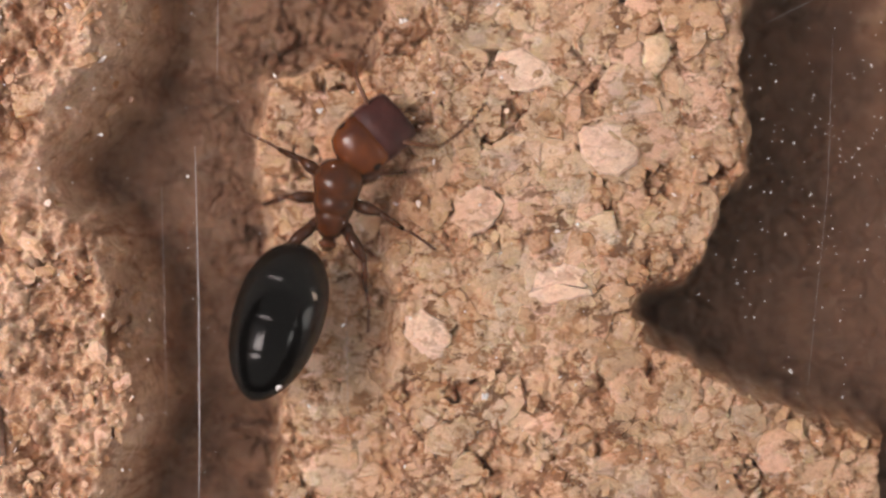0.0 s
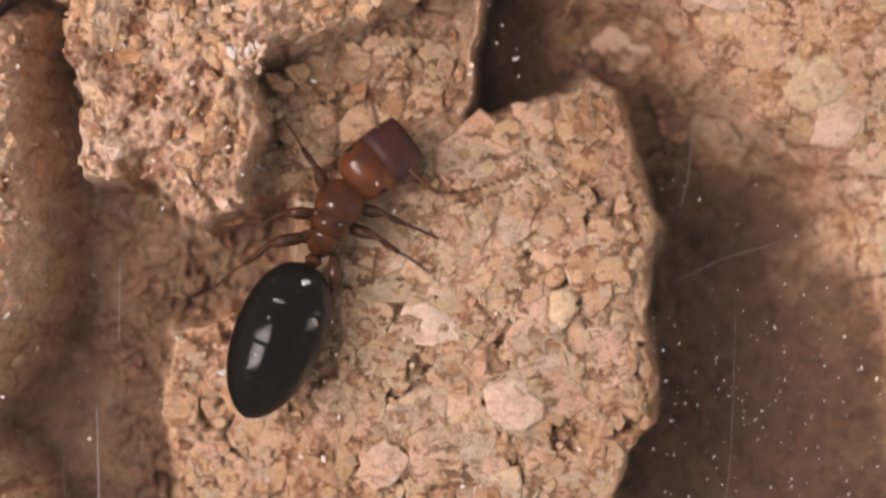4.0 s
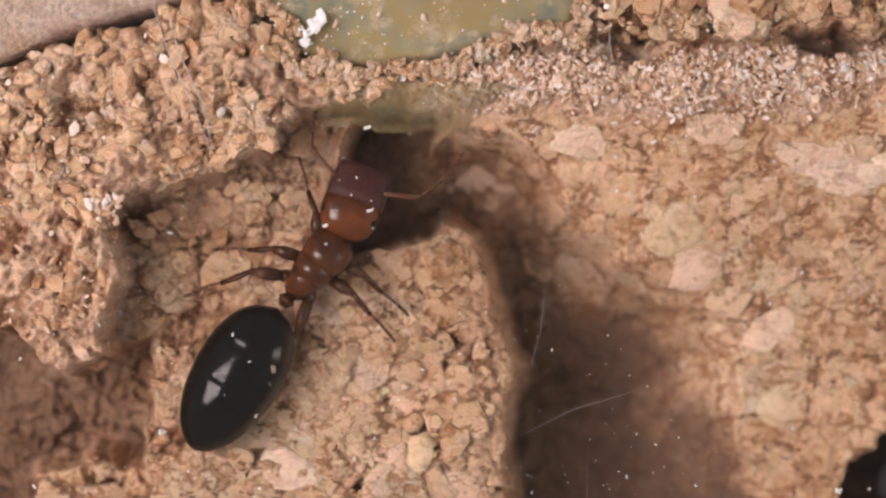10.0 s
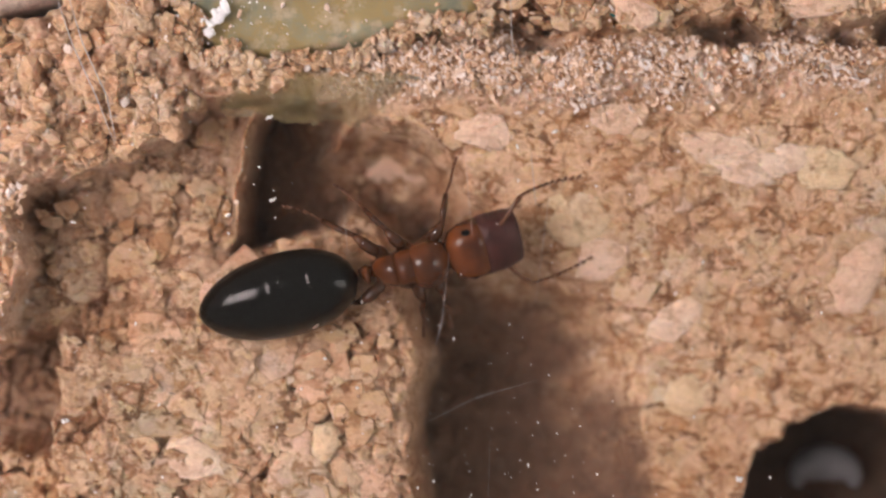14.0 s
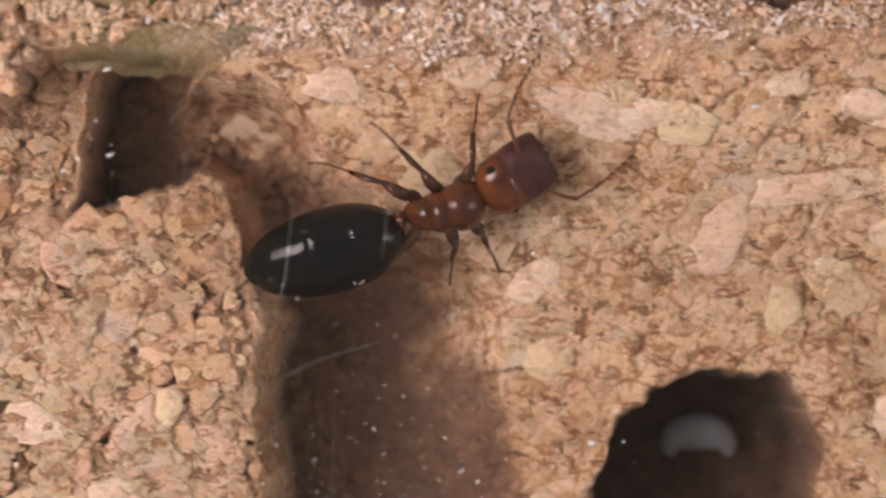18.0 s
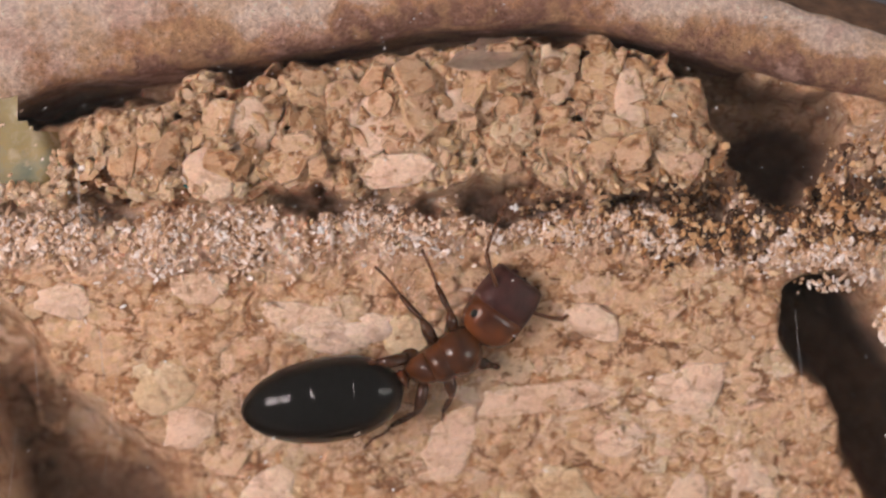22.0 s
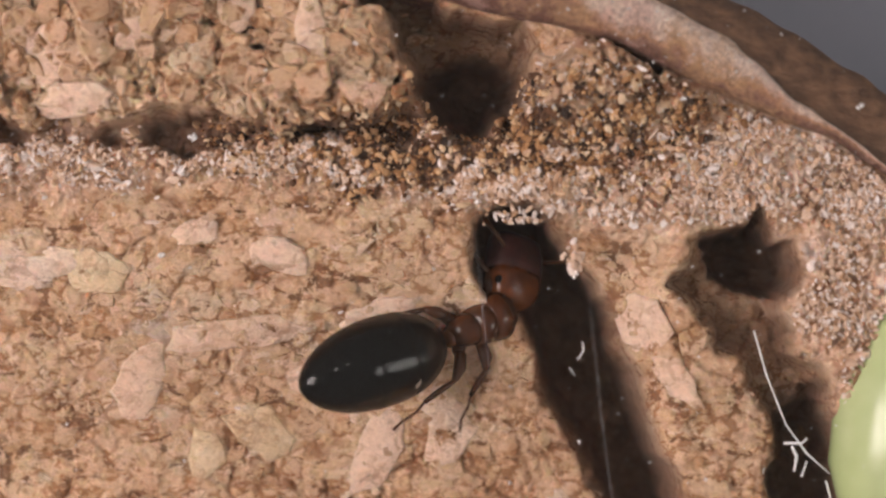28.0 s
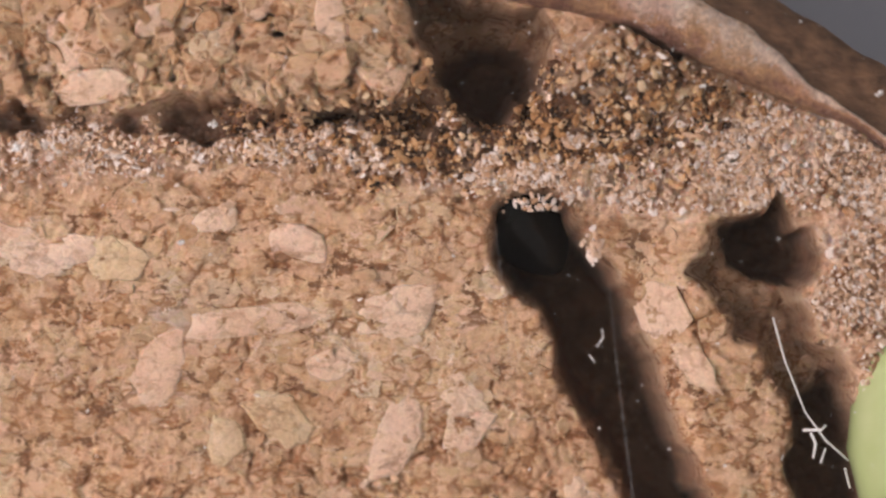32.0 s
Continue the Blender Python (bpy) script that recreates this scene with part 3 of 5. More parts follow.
    # groove under the slab, carved and also coloured dark for its shade
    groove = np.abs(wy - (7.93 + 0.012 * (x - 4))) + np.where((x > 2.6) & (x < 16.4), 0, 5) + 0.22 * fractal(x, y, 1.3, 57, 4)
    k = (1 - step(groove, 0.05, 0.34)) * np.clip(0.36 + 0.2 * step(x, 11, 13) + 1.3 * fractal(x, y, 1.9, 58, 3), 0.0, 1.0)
    h, shade_and_stain = h - 0.95 * k, np.maximum(shade_and_stain, 0.9 * k)
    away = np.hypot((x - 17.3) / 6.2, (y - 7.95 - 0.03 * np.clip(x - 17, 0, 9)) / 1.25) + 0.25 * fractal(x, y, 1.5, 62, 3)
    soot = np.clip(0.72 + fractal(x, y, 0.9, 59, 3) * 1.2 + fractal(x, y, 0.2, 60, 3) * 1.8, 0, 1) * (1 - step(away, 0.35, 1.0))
    shade_and_stain = np.maximum(shade_and_stain, 0.95 * soot)
    # cave, tunnel and deep holes: shade painted dark on their floors
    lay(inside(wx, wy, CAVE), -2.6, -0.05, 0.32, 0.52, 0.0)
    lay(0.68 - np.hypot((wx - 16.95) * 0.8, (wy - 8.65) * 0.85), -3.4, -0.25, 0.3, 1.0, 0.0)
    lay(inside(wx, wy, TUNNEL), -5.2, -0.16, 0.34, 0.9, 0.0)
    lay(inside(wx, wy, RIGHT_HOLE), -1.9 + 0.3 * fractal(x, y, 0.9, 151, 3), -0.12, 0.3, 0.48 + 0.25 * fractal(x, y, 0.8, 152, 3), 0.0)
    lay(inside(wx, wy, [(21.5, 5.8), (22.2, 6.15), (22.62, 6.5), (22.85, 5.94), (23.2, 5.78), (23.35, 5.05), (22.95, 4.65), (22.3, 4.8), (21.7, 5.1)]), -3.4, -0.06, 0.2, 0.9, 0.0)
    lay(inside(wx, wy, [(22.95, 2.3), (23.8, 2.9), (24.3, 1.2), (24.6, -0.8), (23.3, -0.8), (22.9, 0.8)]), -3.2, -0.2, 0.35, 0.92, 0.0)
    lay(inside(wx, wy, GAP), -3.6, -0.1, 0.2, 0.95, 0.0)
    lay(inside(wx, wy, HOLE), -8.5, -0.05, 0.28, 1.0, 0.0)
    return h, shade_and_stain, crumb, ring, raised, soot


def axis(low, fine_low, fine_high, high, fine, coarse):
    return np.concatenate([np.arange(low, fine_low, coarse), np.arange(fine_low, fine_high, fine), np.arange(fine_high, high + coarse, coarse)])


GRID = {}


def sampled(name, px, py):
    """A field of the cork's plan at any spots."""
    xs, ys, g = GRID["xs"], GRID["ys"], GRID[name]
    px, py = np.clip(px, -14.9, 29), np.clip(py, -13.9, 11.9)
    i, j = np.clip(np.searchsorted(xs, px) - 1, 0, len(xs) - 2), np.clip(np.searchsorted(ys, py) - 1, 0, len(ys) - 2)
    u, w = (px - xs[i]) / (xs[i + 1] - xs[i]), (py - ys[j]) / (ys[j + 1] - ys[j])
    return g[j, i] * (1 - u) * (1 - w) + g[j, i + 1] * u * (1 - w) + g[j + 1, i] * (1 - u) * w + g[j + 1, i + 1] * u * w


def cork_nest():
    thing = tagged(empty("cork_nest", 0, 0, 0), "pressed cork filling with chambers and tunnels carved into its cut face", "cork nest")
    xs, ys = axis(-15, -14, 26, 30, 0.04, 0.4), axis(-14, -9.6, 12, 12, 0.04, 0.4)
    x, y = np.meshgrid(xs, ys)
    h, shade_and_stain, crumb, ring, raised, soot = plan_height(x, y)
    GRID.update(xs=xs, ys=ys, h=h, shade_and_stain=shade_and_stain, crumb=crumb, ring=ring, soot=soot)
    gx = x + 0.15 * fractal(x, y, 0.42, 5, 4)
    gy = y + 0.15 * fractal(x, y, 0.42, 8, 4)
    r, rim, ox, oy = granules(gx * 0.86 - gy * 0.1, gy * 1.14 + gx * 0.1, 0.70, 21, 0.42)
    r2, rim2, _, _ = granules(x + 0.04 * fractal(x, y, 0.12, 5, 2), y + 0.04 * fractal(x, y, 0.12, 8, 2), 0.17, 22)
    r3, rim3, ox3, oy3 = granules(x + 0.06 * fractal(x, y, 0.2, 65, 3), y + 0.06 * fractal(x, y, 0.2, 68, 3), 0.31, 23)
    cleft = np.clip(0.55 + 1.1 * fractal(x, y, 0.8, 61, 3), 0.1, 1.5)
    rough = -0.06 + 0.16 * (r[0] - 0.5) + 0.35 * (ox * (r[1] - 0.5) + oy * (r[2] - 0.5)) - 0.26 * cleft * np.exp(-rim / 0.045)
    rough = rough + 0.09 * (r3[0] - 0.5) - 0.15 * np.clip(cleft - 0.2, 0, 1) * np.exp(-rim3 / 0.035)
    rough = rough + 0.06 * (r2[0] - 0.5) - 0.04 * np.exp(-rim2 / 0.03)
    powder = 0.09 * (r2[0] - 0.5) - 0.05 * np.exp(-rim2 / 0.04) + 0.08 * (r3[0] - 0.5) - 0.05 * np.exp(-rim3 / 0.05) - 0.06
    calm = 1 - 0.62 * step(-raised, 0.3, 1.2) * (1 - step(h, -0.7, -0.3))
    z = h + calm * rough * (1 - crumb) + powder * crumb + 0.02 * fractal(x, y, 0.12, 95, 2)
    tone = r[3] * (1 - step(crumb, 0.2, 0.7)) + r2[3] * step(crumb, 0.2, 0.7)
    tone = np.clip(0.85 * tone + 0.15 * r3[3] + 0.10 * (r2[1] - 0.5), 0, 1)
    # torn, curdy surface of the upper left block and the lobes; clotted dust on the strip; holes in the upper slab
    torn = step(np.maximum.reduce([inside(x, y, UPPER_LEFT), 0.6 * inside(x, y, LOBE_A), 0.6 * inside(x, y, LOBE_B)]), 0.0, 0.25)
    curdy = 0.75 * fractal(x, y, 0.8, 101, 5, 0.62) + 0.5 * (0.6 - 2.0 * np.abs(fractal(x, y, 0.55, 111, 4, 0.55)))
    ragged = fractal(x, y, 0.24, 171, 4, 0.62)
    z = z + torn * (0.24 * curdy + 0.07 * ragged)
    tone = tone * (1 - 0.45 * torn) + 0.45 * torn * np.clip(0.55 + 0.4 * curdy, 0, 1)
    clot = step(crumb, 0.6, 0.9)
    z = z + clot * 0.09 * fractal(x, y, 0.3, 121, 4, 0.6)
    tone = np.clip(tone + 0.35 * clot * fractal(x, y, 0.7, 125, 3), 0, 1)
    slab = step(inside(x, y, UPPER), 0.0, 0.2)
    hollow = slab * step(fractal(x, y, 0.75, 141, 4, 0.6) + 0.25 * (1 - step(x, 4.0, 6.5)), 0.34, 0.6)
    z = z - 0.45 * hollow + slab * 0.12 * fractal(x, y, 0.4, 145, 4, 0.6)
    brown = step(fractal(x, y, 0.42, 131, 4, 0.6), 0.42, 0.75)
    ny, nx = x.shape
    idx = np.arange(nx * ny).reshape(ny, nx)
    quads = np.stack([idx[:-1, :-1], idx[:-1, 1:], idx[1:, 1:], idx[1:, :-1]], -1)
    keep = ring[:-1, :-1] < 0.995
    # the tunnel's upper end runs on under the roof of dust: an opening in its end wall
    cx, cy = x[:-1, :-1], y[:-1, :-1]
    hi = np.maximum.reduce([z[:-1, :-1], z[1:, 1:], z[1:, :-1], z[:-1, 1:]])
    lo = np.minimum.reduce([z[:-1, :-1], z[1:, 1:], z[1:, :-1], z[:-1, 1:]])
    keep &= ~((cx > 17.25) & (cx < 18.35) & (cy > 5.9) & (cy < 6.9) & (hi < -1.5) & (hi - lo > 0.1))
    quads = quads[keep]
    used = np.zeros(nx * ny, bool)
    used[quads.ravel()] = True
    order = np.cumsum(used) - 1
    co = np.stack([x.ravel(), y.ravel(), z.ravel()], 1)[used] * MM
    quads = order[quads]
    me = bpy.data.meshes.new("carved_body")
    me.vertices.add(len(co))
    me.vertices.foreach_set("co", co.astype(np.float32).ravel())
    me.loops.add(quads.size)
    me.loops.foreach_set("vertex_index", quads.astype(np.int32).ravel())
    me.polygons.add(len(quads))
    me.polygons.foreach_set("loop_start", np.arange(0, quads.size, 4, dtype=np.int32))
    me.polygons.foreach_set("use_smooth", np.ones(len(quads), bool))
    vein = np.clip(1.15 * cleft * np.exp(-rim / 0.06) + 0.75 * np.clip(cleft - 0.3, 0, 1) * np.exp(-rim3 / 0.045), 0, 1)
    vein = np.maximum(vein * (1 - 0.55 * torn) * (1 - 0.8 * clot), np.maximum(torn * np.maximum(0.95 * step(-curdy, 0.05, 0.6), 0.8 * step(-ragged - 0.25 * curdy, 0.3, 0.65)), 0.8 * clot * step(fractal(x, y, 0.3, 135, 3, 0.6), 0.4, 0.7)))
    vein = np.maximum(vein, np.maximum(hollow, 0.7 * brown * step(fractal(x, y, 2.2, 151, 3), 0.05, 0.5)))
    for name, values in (("grain", tone), ("crumb", crumb), ("shade_and_stain", shade_and_stain), ("vein", vein)):
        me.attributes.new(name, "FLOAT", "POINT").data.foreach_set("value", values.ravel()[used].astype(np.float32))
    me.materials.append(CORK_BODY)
    me.update(calc_edges=True)
    me.validate()
    ob = new("carved_body", me)
    ob.parent = thing
    return thing


NEST = cork_nest()


def ground_at(px, py):
    return float(sampled("h", np.array([px], float), np.array([py], float))[0])


# ---- shell, table ----
def nut_shell():
    thing = tagged(empty("nut_shell", CENTRE[0], CENTRE[1], -12), "halved brown nut shell with a pale sawn rim", "nut shell")
    around = 600
    edge = []
    for k in range(around):
        a = 2 * math.pi * k / around
        px, py = math.cos(a), math.sin(a)
        if py < 0:
            px, py = math.copysign(abs(px) ** 0.5, px), -abs(py) ** 0.5
        ox, oy = REACH["right" if px > 0 else "left"] * px, REACH["top" if py > 0 else "bottom"] * py
        w = 0.12 * noise.noise((px * 7, py * 7, 3.0)) + 0.06 * noise.noise((px * 26, py * 26, 8.0))
        s = 0.91
        if py > 0.25:
            s = 1.0
            while s > 0.7 and CENTRE[1] + s * oy > np.interp(CENTRE[0] + s * ox, RIM_X, RIM_Y) + w:
                s -= 0.002
        edge.append((ox, oy, s))
    for _ in range(3):
        edge = [(x, y, (edge[k - 1][2] + s + edge[(k + 1) % around][2]) / 3) for k, (x, y, s) in enumerate(edge)]

    def ringed(profile):
        v, f = [], []
        for u, z in profile:
            for k, (ox, oy, s) in enumerate(edge):
                narrow = float(np.interp(CENTRE[0] + ox, (11.0, 17.0, 22.5, 24.7, 26.0), (0.0, 0.17, 0.33, 0.72, 0.92)))
                g = s + (1 - s) * (u - narrow * min(max(u, 0.0), 1.0) * (1 if u <= 1.031 else max(0.0, 1 - (u - 1.031) / 0.12)))
                if u > 0.8:
                    g += 0.006 * noise.noise((ox * 0.45, oy * 0.45, 5)) + 0.004 * noise.noise((ox * 1.6, oy * 1.6, 9))
                zz = z + 0.12 * noise.noise((ox * 0.5, oy * 0.5, u * 1.3)) + 0.05 * noise.noise((ox * 2.2, oy * 2.2, u * 3))
                v.append((ox * g, oy * g, zz + 12))
        for i in range(len(profile) - 1):
            for k in range(around):
                j = (k + 1) % around
                f.append((i * around + k, (i + 1) * around + k, (i + 1) * around + j, i * around + j))
        return v, f

    v, f = ringed([(-0.35, -8.0), (-0.1, -4.0), (0.0, -1.2), (0.02, -0.5), (0.07, -0.22), (0.15, -0.08), (0.28, 0.0), (0.42, 0.05), (0.57, 0.1), (0.72, 0.13), (0.86, 0.12), (0.95, 0.05), (1.0, -0.04)])
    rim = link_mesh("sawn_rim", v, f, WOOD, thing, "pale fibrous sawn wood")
    vals = []
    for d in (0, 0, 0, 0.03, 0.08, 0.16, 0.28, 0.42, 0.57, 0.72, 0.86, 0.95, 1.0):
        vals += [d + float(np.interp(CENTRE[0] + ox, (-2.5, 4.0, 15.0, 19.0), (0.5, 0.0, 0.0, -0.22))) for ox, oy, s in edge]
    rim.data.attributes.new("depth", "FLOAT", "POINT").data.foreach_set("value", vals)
    v, f = ringed([(0.985, -0.02), (1.03, -0.10), (1.06, -0.22), (1.10, -0.42), (1.15, -0.7), (1.20, -1.05), (1.28, -2.2), (1.2, -4.2), (0.8, -6.8), (0.0, -9.2), (-1.4, -11.2), (-3.6, -12.0), (-6.0, -12.0)])
    link_mesh("skin", v, f, BARK, thing, "dark brown weathered outer skin")
    return thing


nut_shell()


def table():
    v, f = [], []
    for k, (r, z) in enumerate(((0, -12.0), (150, -12.0), (151, -13.0), (151, -18.0), (0, -18.0))):
        for q in range(48):
            a = 2 * math.pi * q / 48
            v.append((7 + max(r, 0.5) * math.cos(a), r * math.sin(a) + 0.5 * (r == 0) * math.sin(a), z))
    for k in range(4):
        for q in range(48):
            p = (q + 1) % 48
            f.append((k * 48 + q, (k + 1) * 48 + q, (k + 1) * 48 + p, k * 48 + p))
    tagged(link_mesh("table_top", v, f, TABLE, None, "plain grey table top under the nut shell", False), category="table", kind="structure")


table()


# ---- resin, green body, modelled reflection in the hole ----
def wavy_sheet(name, poly, top, mat, label, category, cell=0.12, wave=0.05, dome=0.0, cut=None):
    xs = np.arange(min(p[0] for p in poly) - 0.5, max(p[0] for p in poly) + 0.5, cell)
    ys = np.arange(min(p[1] for p in poly) - 0.5, max(p[1] for p in poly) + 0.5, cell)
    x, y = np.meshgrid(xs, ys)
    d = inside(x + 0.12 * fractal(x, y, 0.7, 15, 3), y + 0.12 * fractal(x, y, 0.7, 16, 3), poly)
    z = top + wave * fractal(x, y, 1.1, 19, 3) + dome * np.sqrt(np.clip(d, 0, 2)) - 0.8 * (1 - step(d, -0.3, 0.25))
    keep = (d > -0.3)
    if cut:
        keep &= inside(x + 0.15 * fractal(x, y, 0.5, 17, 3), y, cut) < 0
    idx = {}
    v, f = [], []
    for j in range(len(ys) - 1):
        for i in range(len(xs) - 1):
            if keep[j, i] and keep[j + 1, i] and keep[j, i + 1] and keep[j + 1, i + 1]:
                q = []
                for jj, ii in ((j, i), (j, i + 1), (j + 1, i + 1), (j + 1, i)):
                    if (jj, ii) not in idx:
                        idx[jj, ii] = len(v)
                        v.append((xs[ii], ys[jj], z[jj, ii]))
                    q.append(idx[jj, ii])
                f.append(tuple(q))
    return tagged(link_mesh(name, v, f, mat, None, label), category=category)


wavy_sheet("glue_pool", GLUE, -0.28, RESIN, "cloudy olive and amber glue pool beside the shell rim", "glue", 0.1, 0.06, 0.0, GAP)
wavy_sheet("glue_smear", [(-2.6, 6.95), (-1.34, 7.26), (0.25, 7.37), (1.39, 7.2), (1.45, 7.05), (0.25, 6.6), (-0.88, 6.4), (-2.4, 6.6)], -0.25, SMEAR,
           "thin olive glue smear along the cork edge", "glue", 0.06, 0.03)


def green_body():
    pts = [(26.55, 5.9, -1.5), (26.15, 4.8, -1.3), (25.9, 3.8, -1.15), (25.55, 2.8, -1.05), (25.4, 1.6, -1.05), (25.65, 0.4, -1.15), (26.3, -0.9, -1.4)]
    v, f = tube(pts, [0.7, 1.15, 1.4, 1.45, 1.42, 1.35, 1.0], 24)
    tagged(link_mesh("green_bud", v, f, GREEN, None, "smooth pale green bud at the edge of the cork"), category="bud")


green_body()


def hole_reflection():
    # pale crescent mesh in place of a blurred reflection at the hole's bottom
    v, f = [], []
    n = 18
    pts, rad = [], []
    for k in range(n):
        a = math.radians(200 - 220 * k / (n - 1))
        pts.append((10.35 + 0.62 * math.cos(a), -1.55 + 0.40 * math.sin(a), -7.6))
        rad.append(0.10 + 0.30 * math.sin(math.pi * k / (n - 1)))
    v, f = tube(pts, rad, 12)
    tagged(link_mesh("cotton_wad", v, f, PALE, None, "pale grey crescent standing in for a reflection deep inside the round hole"), category="cotton wad")


hole_reflection()


# ---- pane with its dust and scratches ----
PANE_LOW, PANE_HIGH = 0.62, 1.12


def pane():
    x0, x1, y0, y1 = -20.0, 36.0, -20.0, 19.0
    v = [(x, y, z) for z in (PANE_LOW, PANE_HIGH) for x, y in ((x0, y0), (x1, y0), (x1, y1), (x0, y1))]
    f = [(3, 2, 1, 0), (4, 5, 6, 7), (0, 1, 5, 4), (1, 2, 6, 5), (2, 3, 7, 6), (3, 0, 4, 7)]
    ob = link_mesh("cover_pane", v, f, PANE, None, "clear scratched pane over the nest", False)
    ob.visible_shadow = False
    tagged(ob, category="pane", kind="structure")


pane()


def lump(cx, cy, cz, r, rng, flat=0.6):
    """A small irregular crumb of 20 faces."""
    t = (1 + 5 ** 0.5) / 2
    base = [(-1, t, 0), (1, t, 0), (-1, -t, 0), (1, -t, 0), (0, -1, t), (0, 1, t), (0, -1, -t), (0, 1, -t), (t, 0, -1), (t, 0, 1), (-t, 0, -1), (-t, 0, 1)]
    faces = [(0, 11, 5), (0, 5, 1), (0, 1, 7), (0, 7, 10), (0, 10, 11), (1, 5, 9), (5, 11, 4), (11, 10, 2), (10, 7, 6), (7, 1, 8),
             (3, 9, 4), (3, 4, 2), (3, 2, 6), (3, 6, 8), (3, 8, 9), (4, 9, 5), (2, 4, 11), (6, 2, 10), (8, 6, 7), (9, 8, 1)]
    turn = Euler((rng.uniform(0, 6), rng.uniform(0, 6), rng.uniform(0, 6))).to_matrix()
    sx, sy = rng.uniform(0.9, 1.9), rng.uniform(0.45, 0.9)
    v = []
    for p in base:
        q = turn @ (Vector((p[0] * sx, p[1] * sy, p[2] * 0.8)) * (rng.uniform(0.75, 1.2) / 1.9 * r))
        v.append((cx + q.x, cy + q.y, cz + q.z * flat))
    return v, faces


def dust():
    rng = random.Random(4)
    pieces = []
    for _ in range(950):
        x, y = rng.uniform(-13.5, 25), rng.uniform(-9, 13)
        pieces.append(lump(x, y, PANE_LOW - 0.012, 0.012 + 0.03 * rng.random() ** 4, rng, 0.4))
    for cx, cy, s in ((3.5, -4.0, 2.2), (3.0, -2.0, 1.5), (7.0, 10.5, 2.0), (20.2, 9.4, 1.2), (19, 8.6, 0.7), (-3.0, 8.6, 0.8)):
        for _ in range(130):
            pieces.append(lump(rng.gauss(cx, s), rng.gauss(cy, s), PANE_LOW - 0.01, 0.01 + 0.022 * rng.random() ** 2, rng, 0.4))
    v, f = join(*pieces)
    tagged(link_mesh("dust", v, f, WHITE, None, "fine white dust specks stuck under the pane"), category="dust", kind="stuff")
    # larger single specks
    for x, y, s in ((-7.37, -1.52, 0.09), (-8.5, 1.7, 0.05), (-2.5, 4.3, 0.05), (-1.66, 6.24, 0.06), (-2.95, 8.15, 0.05), (-5.7, 0.25, 0.07), (-8.1, -6.9, 0.06), (-4.1, -7.1, 0.06),
                    (-11.6, -2.0, 0.05), (1.9, -6.6, 0.05), (16.1, 12.8, 0.06), (24.4, 8.45, 0.06), (21.0, 8.6, 0.05), (-1.6, 4.6, 0.05), (7.6, -0.9, 0.06), (-9.9, -2.8, 0.04)):
        pv, pf = join(*[lump(x + rng.uniform(-s, s), y + rng.uniform(-s, s) * 0.5, PANE_LOW - 0.02, s * rng.uniform(0.5, 0.9), rng, 0.5) for _ in range(4)])
        tagged(link_mesh("dust_speck", pv, pf, WHITE, None, "tiny white speck stuck under the clear pane"), category="speck", group="specks under the pane")


dust()


def scratch(pts, r):
    fine = []
    for (ax, ay), (bx, by) in zip(pts, pts[1:]):
        for k in range(6):
            t = k / 6
            fine.append((ax + (bx - ax) * t, ay + (by - ay) * t, PANE_LOW - 0.01))
    fine.append((*pts[-1], PANE_LOW - 0.01))
    v, f = tube(fine, [(0.55 if r >= 0.016 else 0.5) * r * (0.35 + 0.65 * math.sin(math.pi * (k + 0.5) / len(fine))) for k in range(len(fine))], 5)
    tagged(link_mesh("scratch", v, f, SCRATCH, None, "hair-thin pale scratch in the clear pane"), category="scratch", group="scratches in the pane")


for pts, r in (([(-9.75, -2.2), (-9.68, -5.2), (-9.66, -8.0), (-9.68, -9.4)], 0.024), ([(-9.3, 0.8), (-9.32, -0.9)], 0.010), ([(-10.4, -3.0), (-10.3, -7.5)], 0.007),
               ([(-5.9, 8.75), (-5.55, 7.7), (-5.05, 6.6), (-4.7, 5.7)], 0.026), ([(-5.66, 8.75), (-5.34, 7.7), (-4.86, 6.65), (-4.68, 5.75)], 0.026),
               ([(1.9, 3.6), (1.75, 2.2), (1.55, 1.5)], 0.007), ([(1.4, 0.2), (2.4, 0.7), (3.6, 1.05)], 0.008), ([(2.2, 5.6), (2.35, 3.9)], 0.008), ([(-0.2, 4.6), (-0.1, 3.4)], 0.006),
               ([(3.1, 8.8), (3.12, 7.9), (3.2, 7.2)], 0.016), ([(17.05, 5.9), (17.2, 4.4), (17.35, 3.0)], 0.007), ([(19.2, 4.9), (19.45, 2.5), (19.75, 0.2), (19.85, -2)], 0.008),
               ([(2.2, -7), (2.6, -3), (2.7, 0)], 0.005), ([(3.6, 2.6), (3.9, 5.0)], 0.006), ([(3.5, 5.6), (3.6, 4.5)], 0.012), ([(-6.8, -5), (-6.75, -8.4)], 0.006)):
    scratch(pts, r)


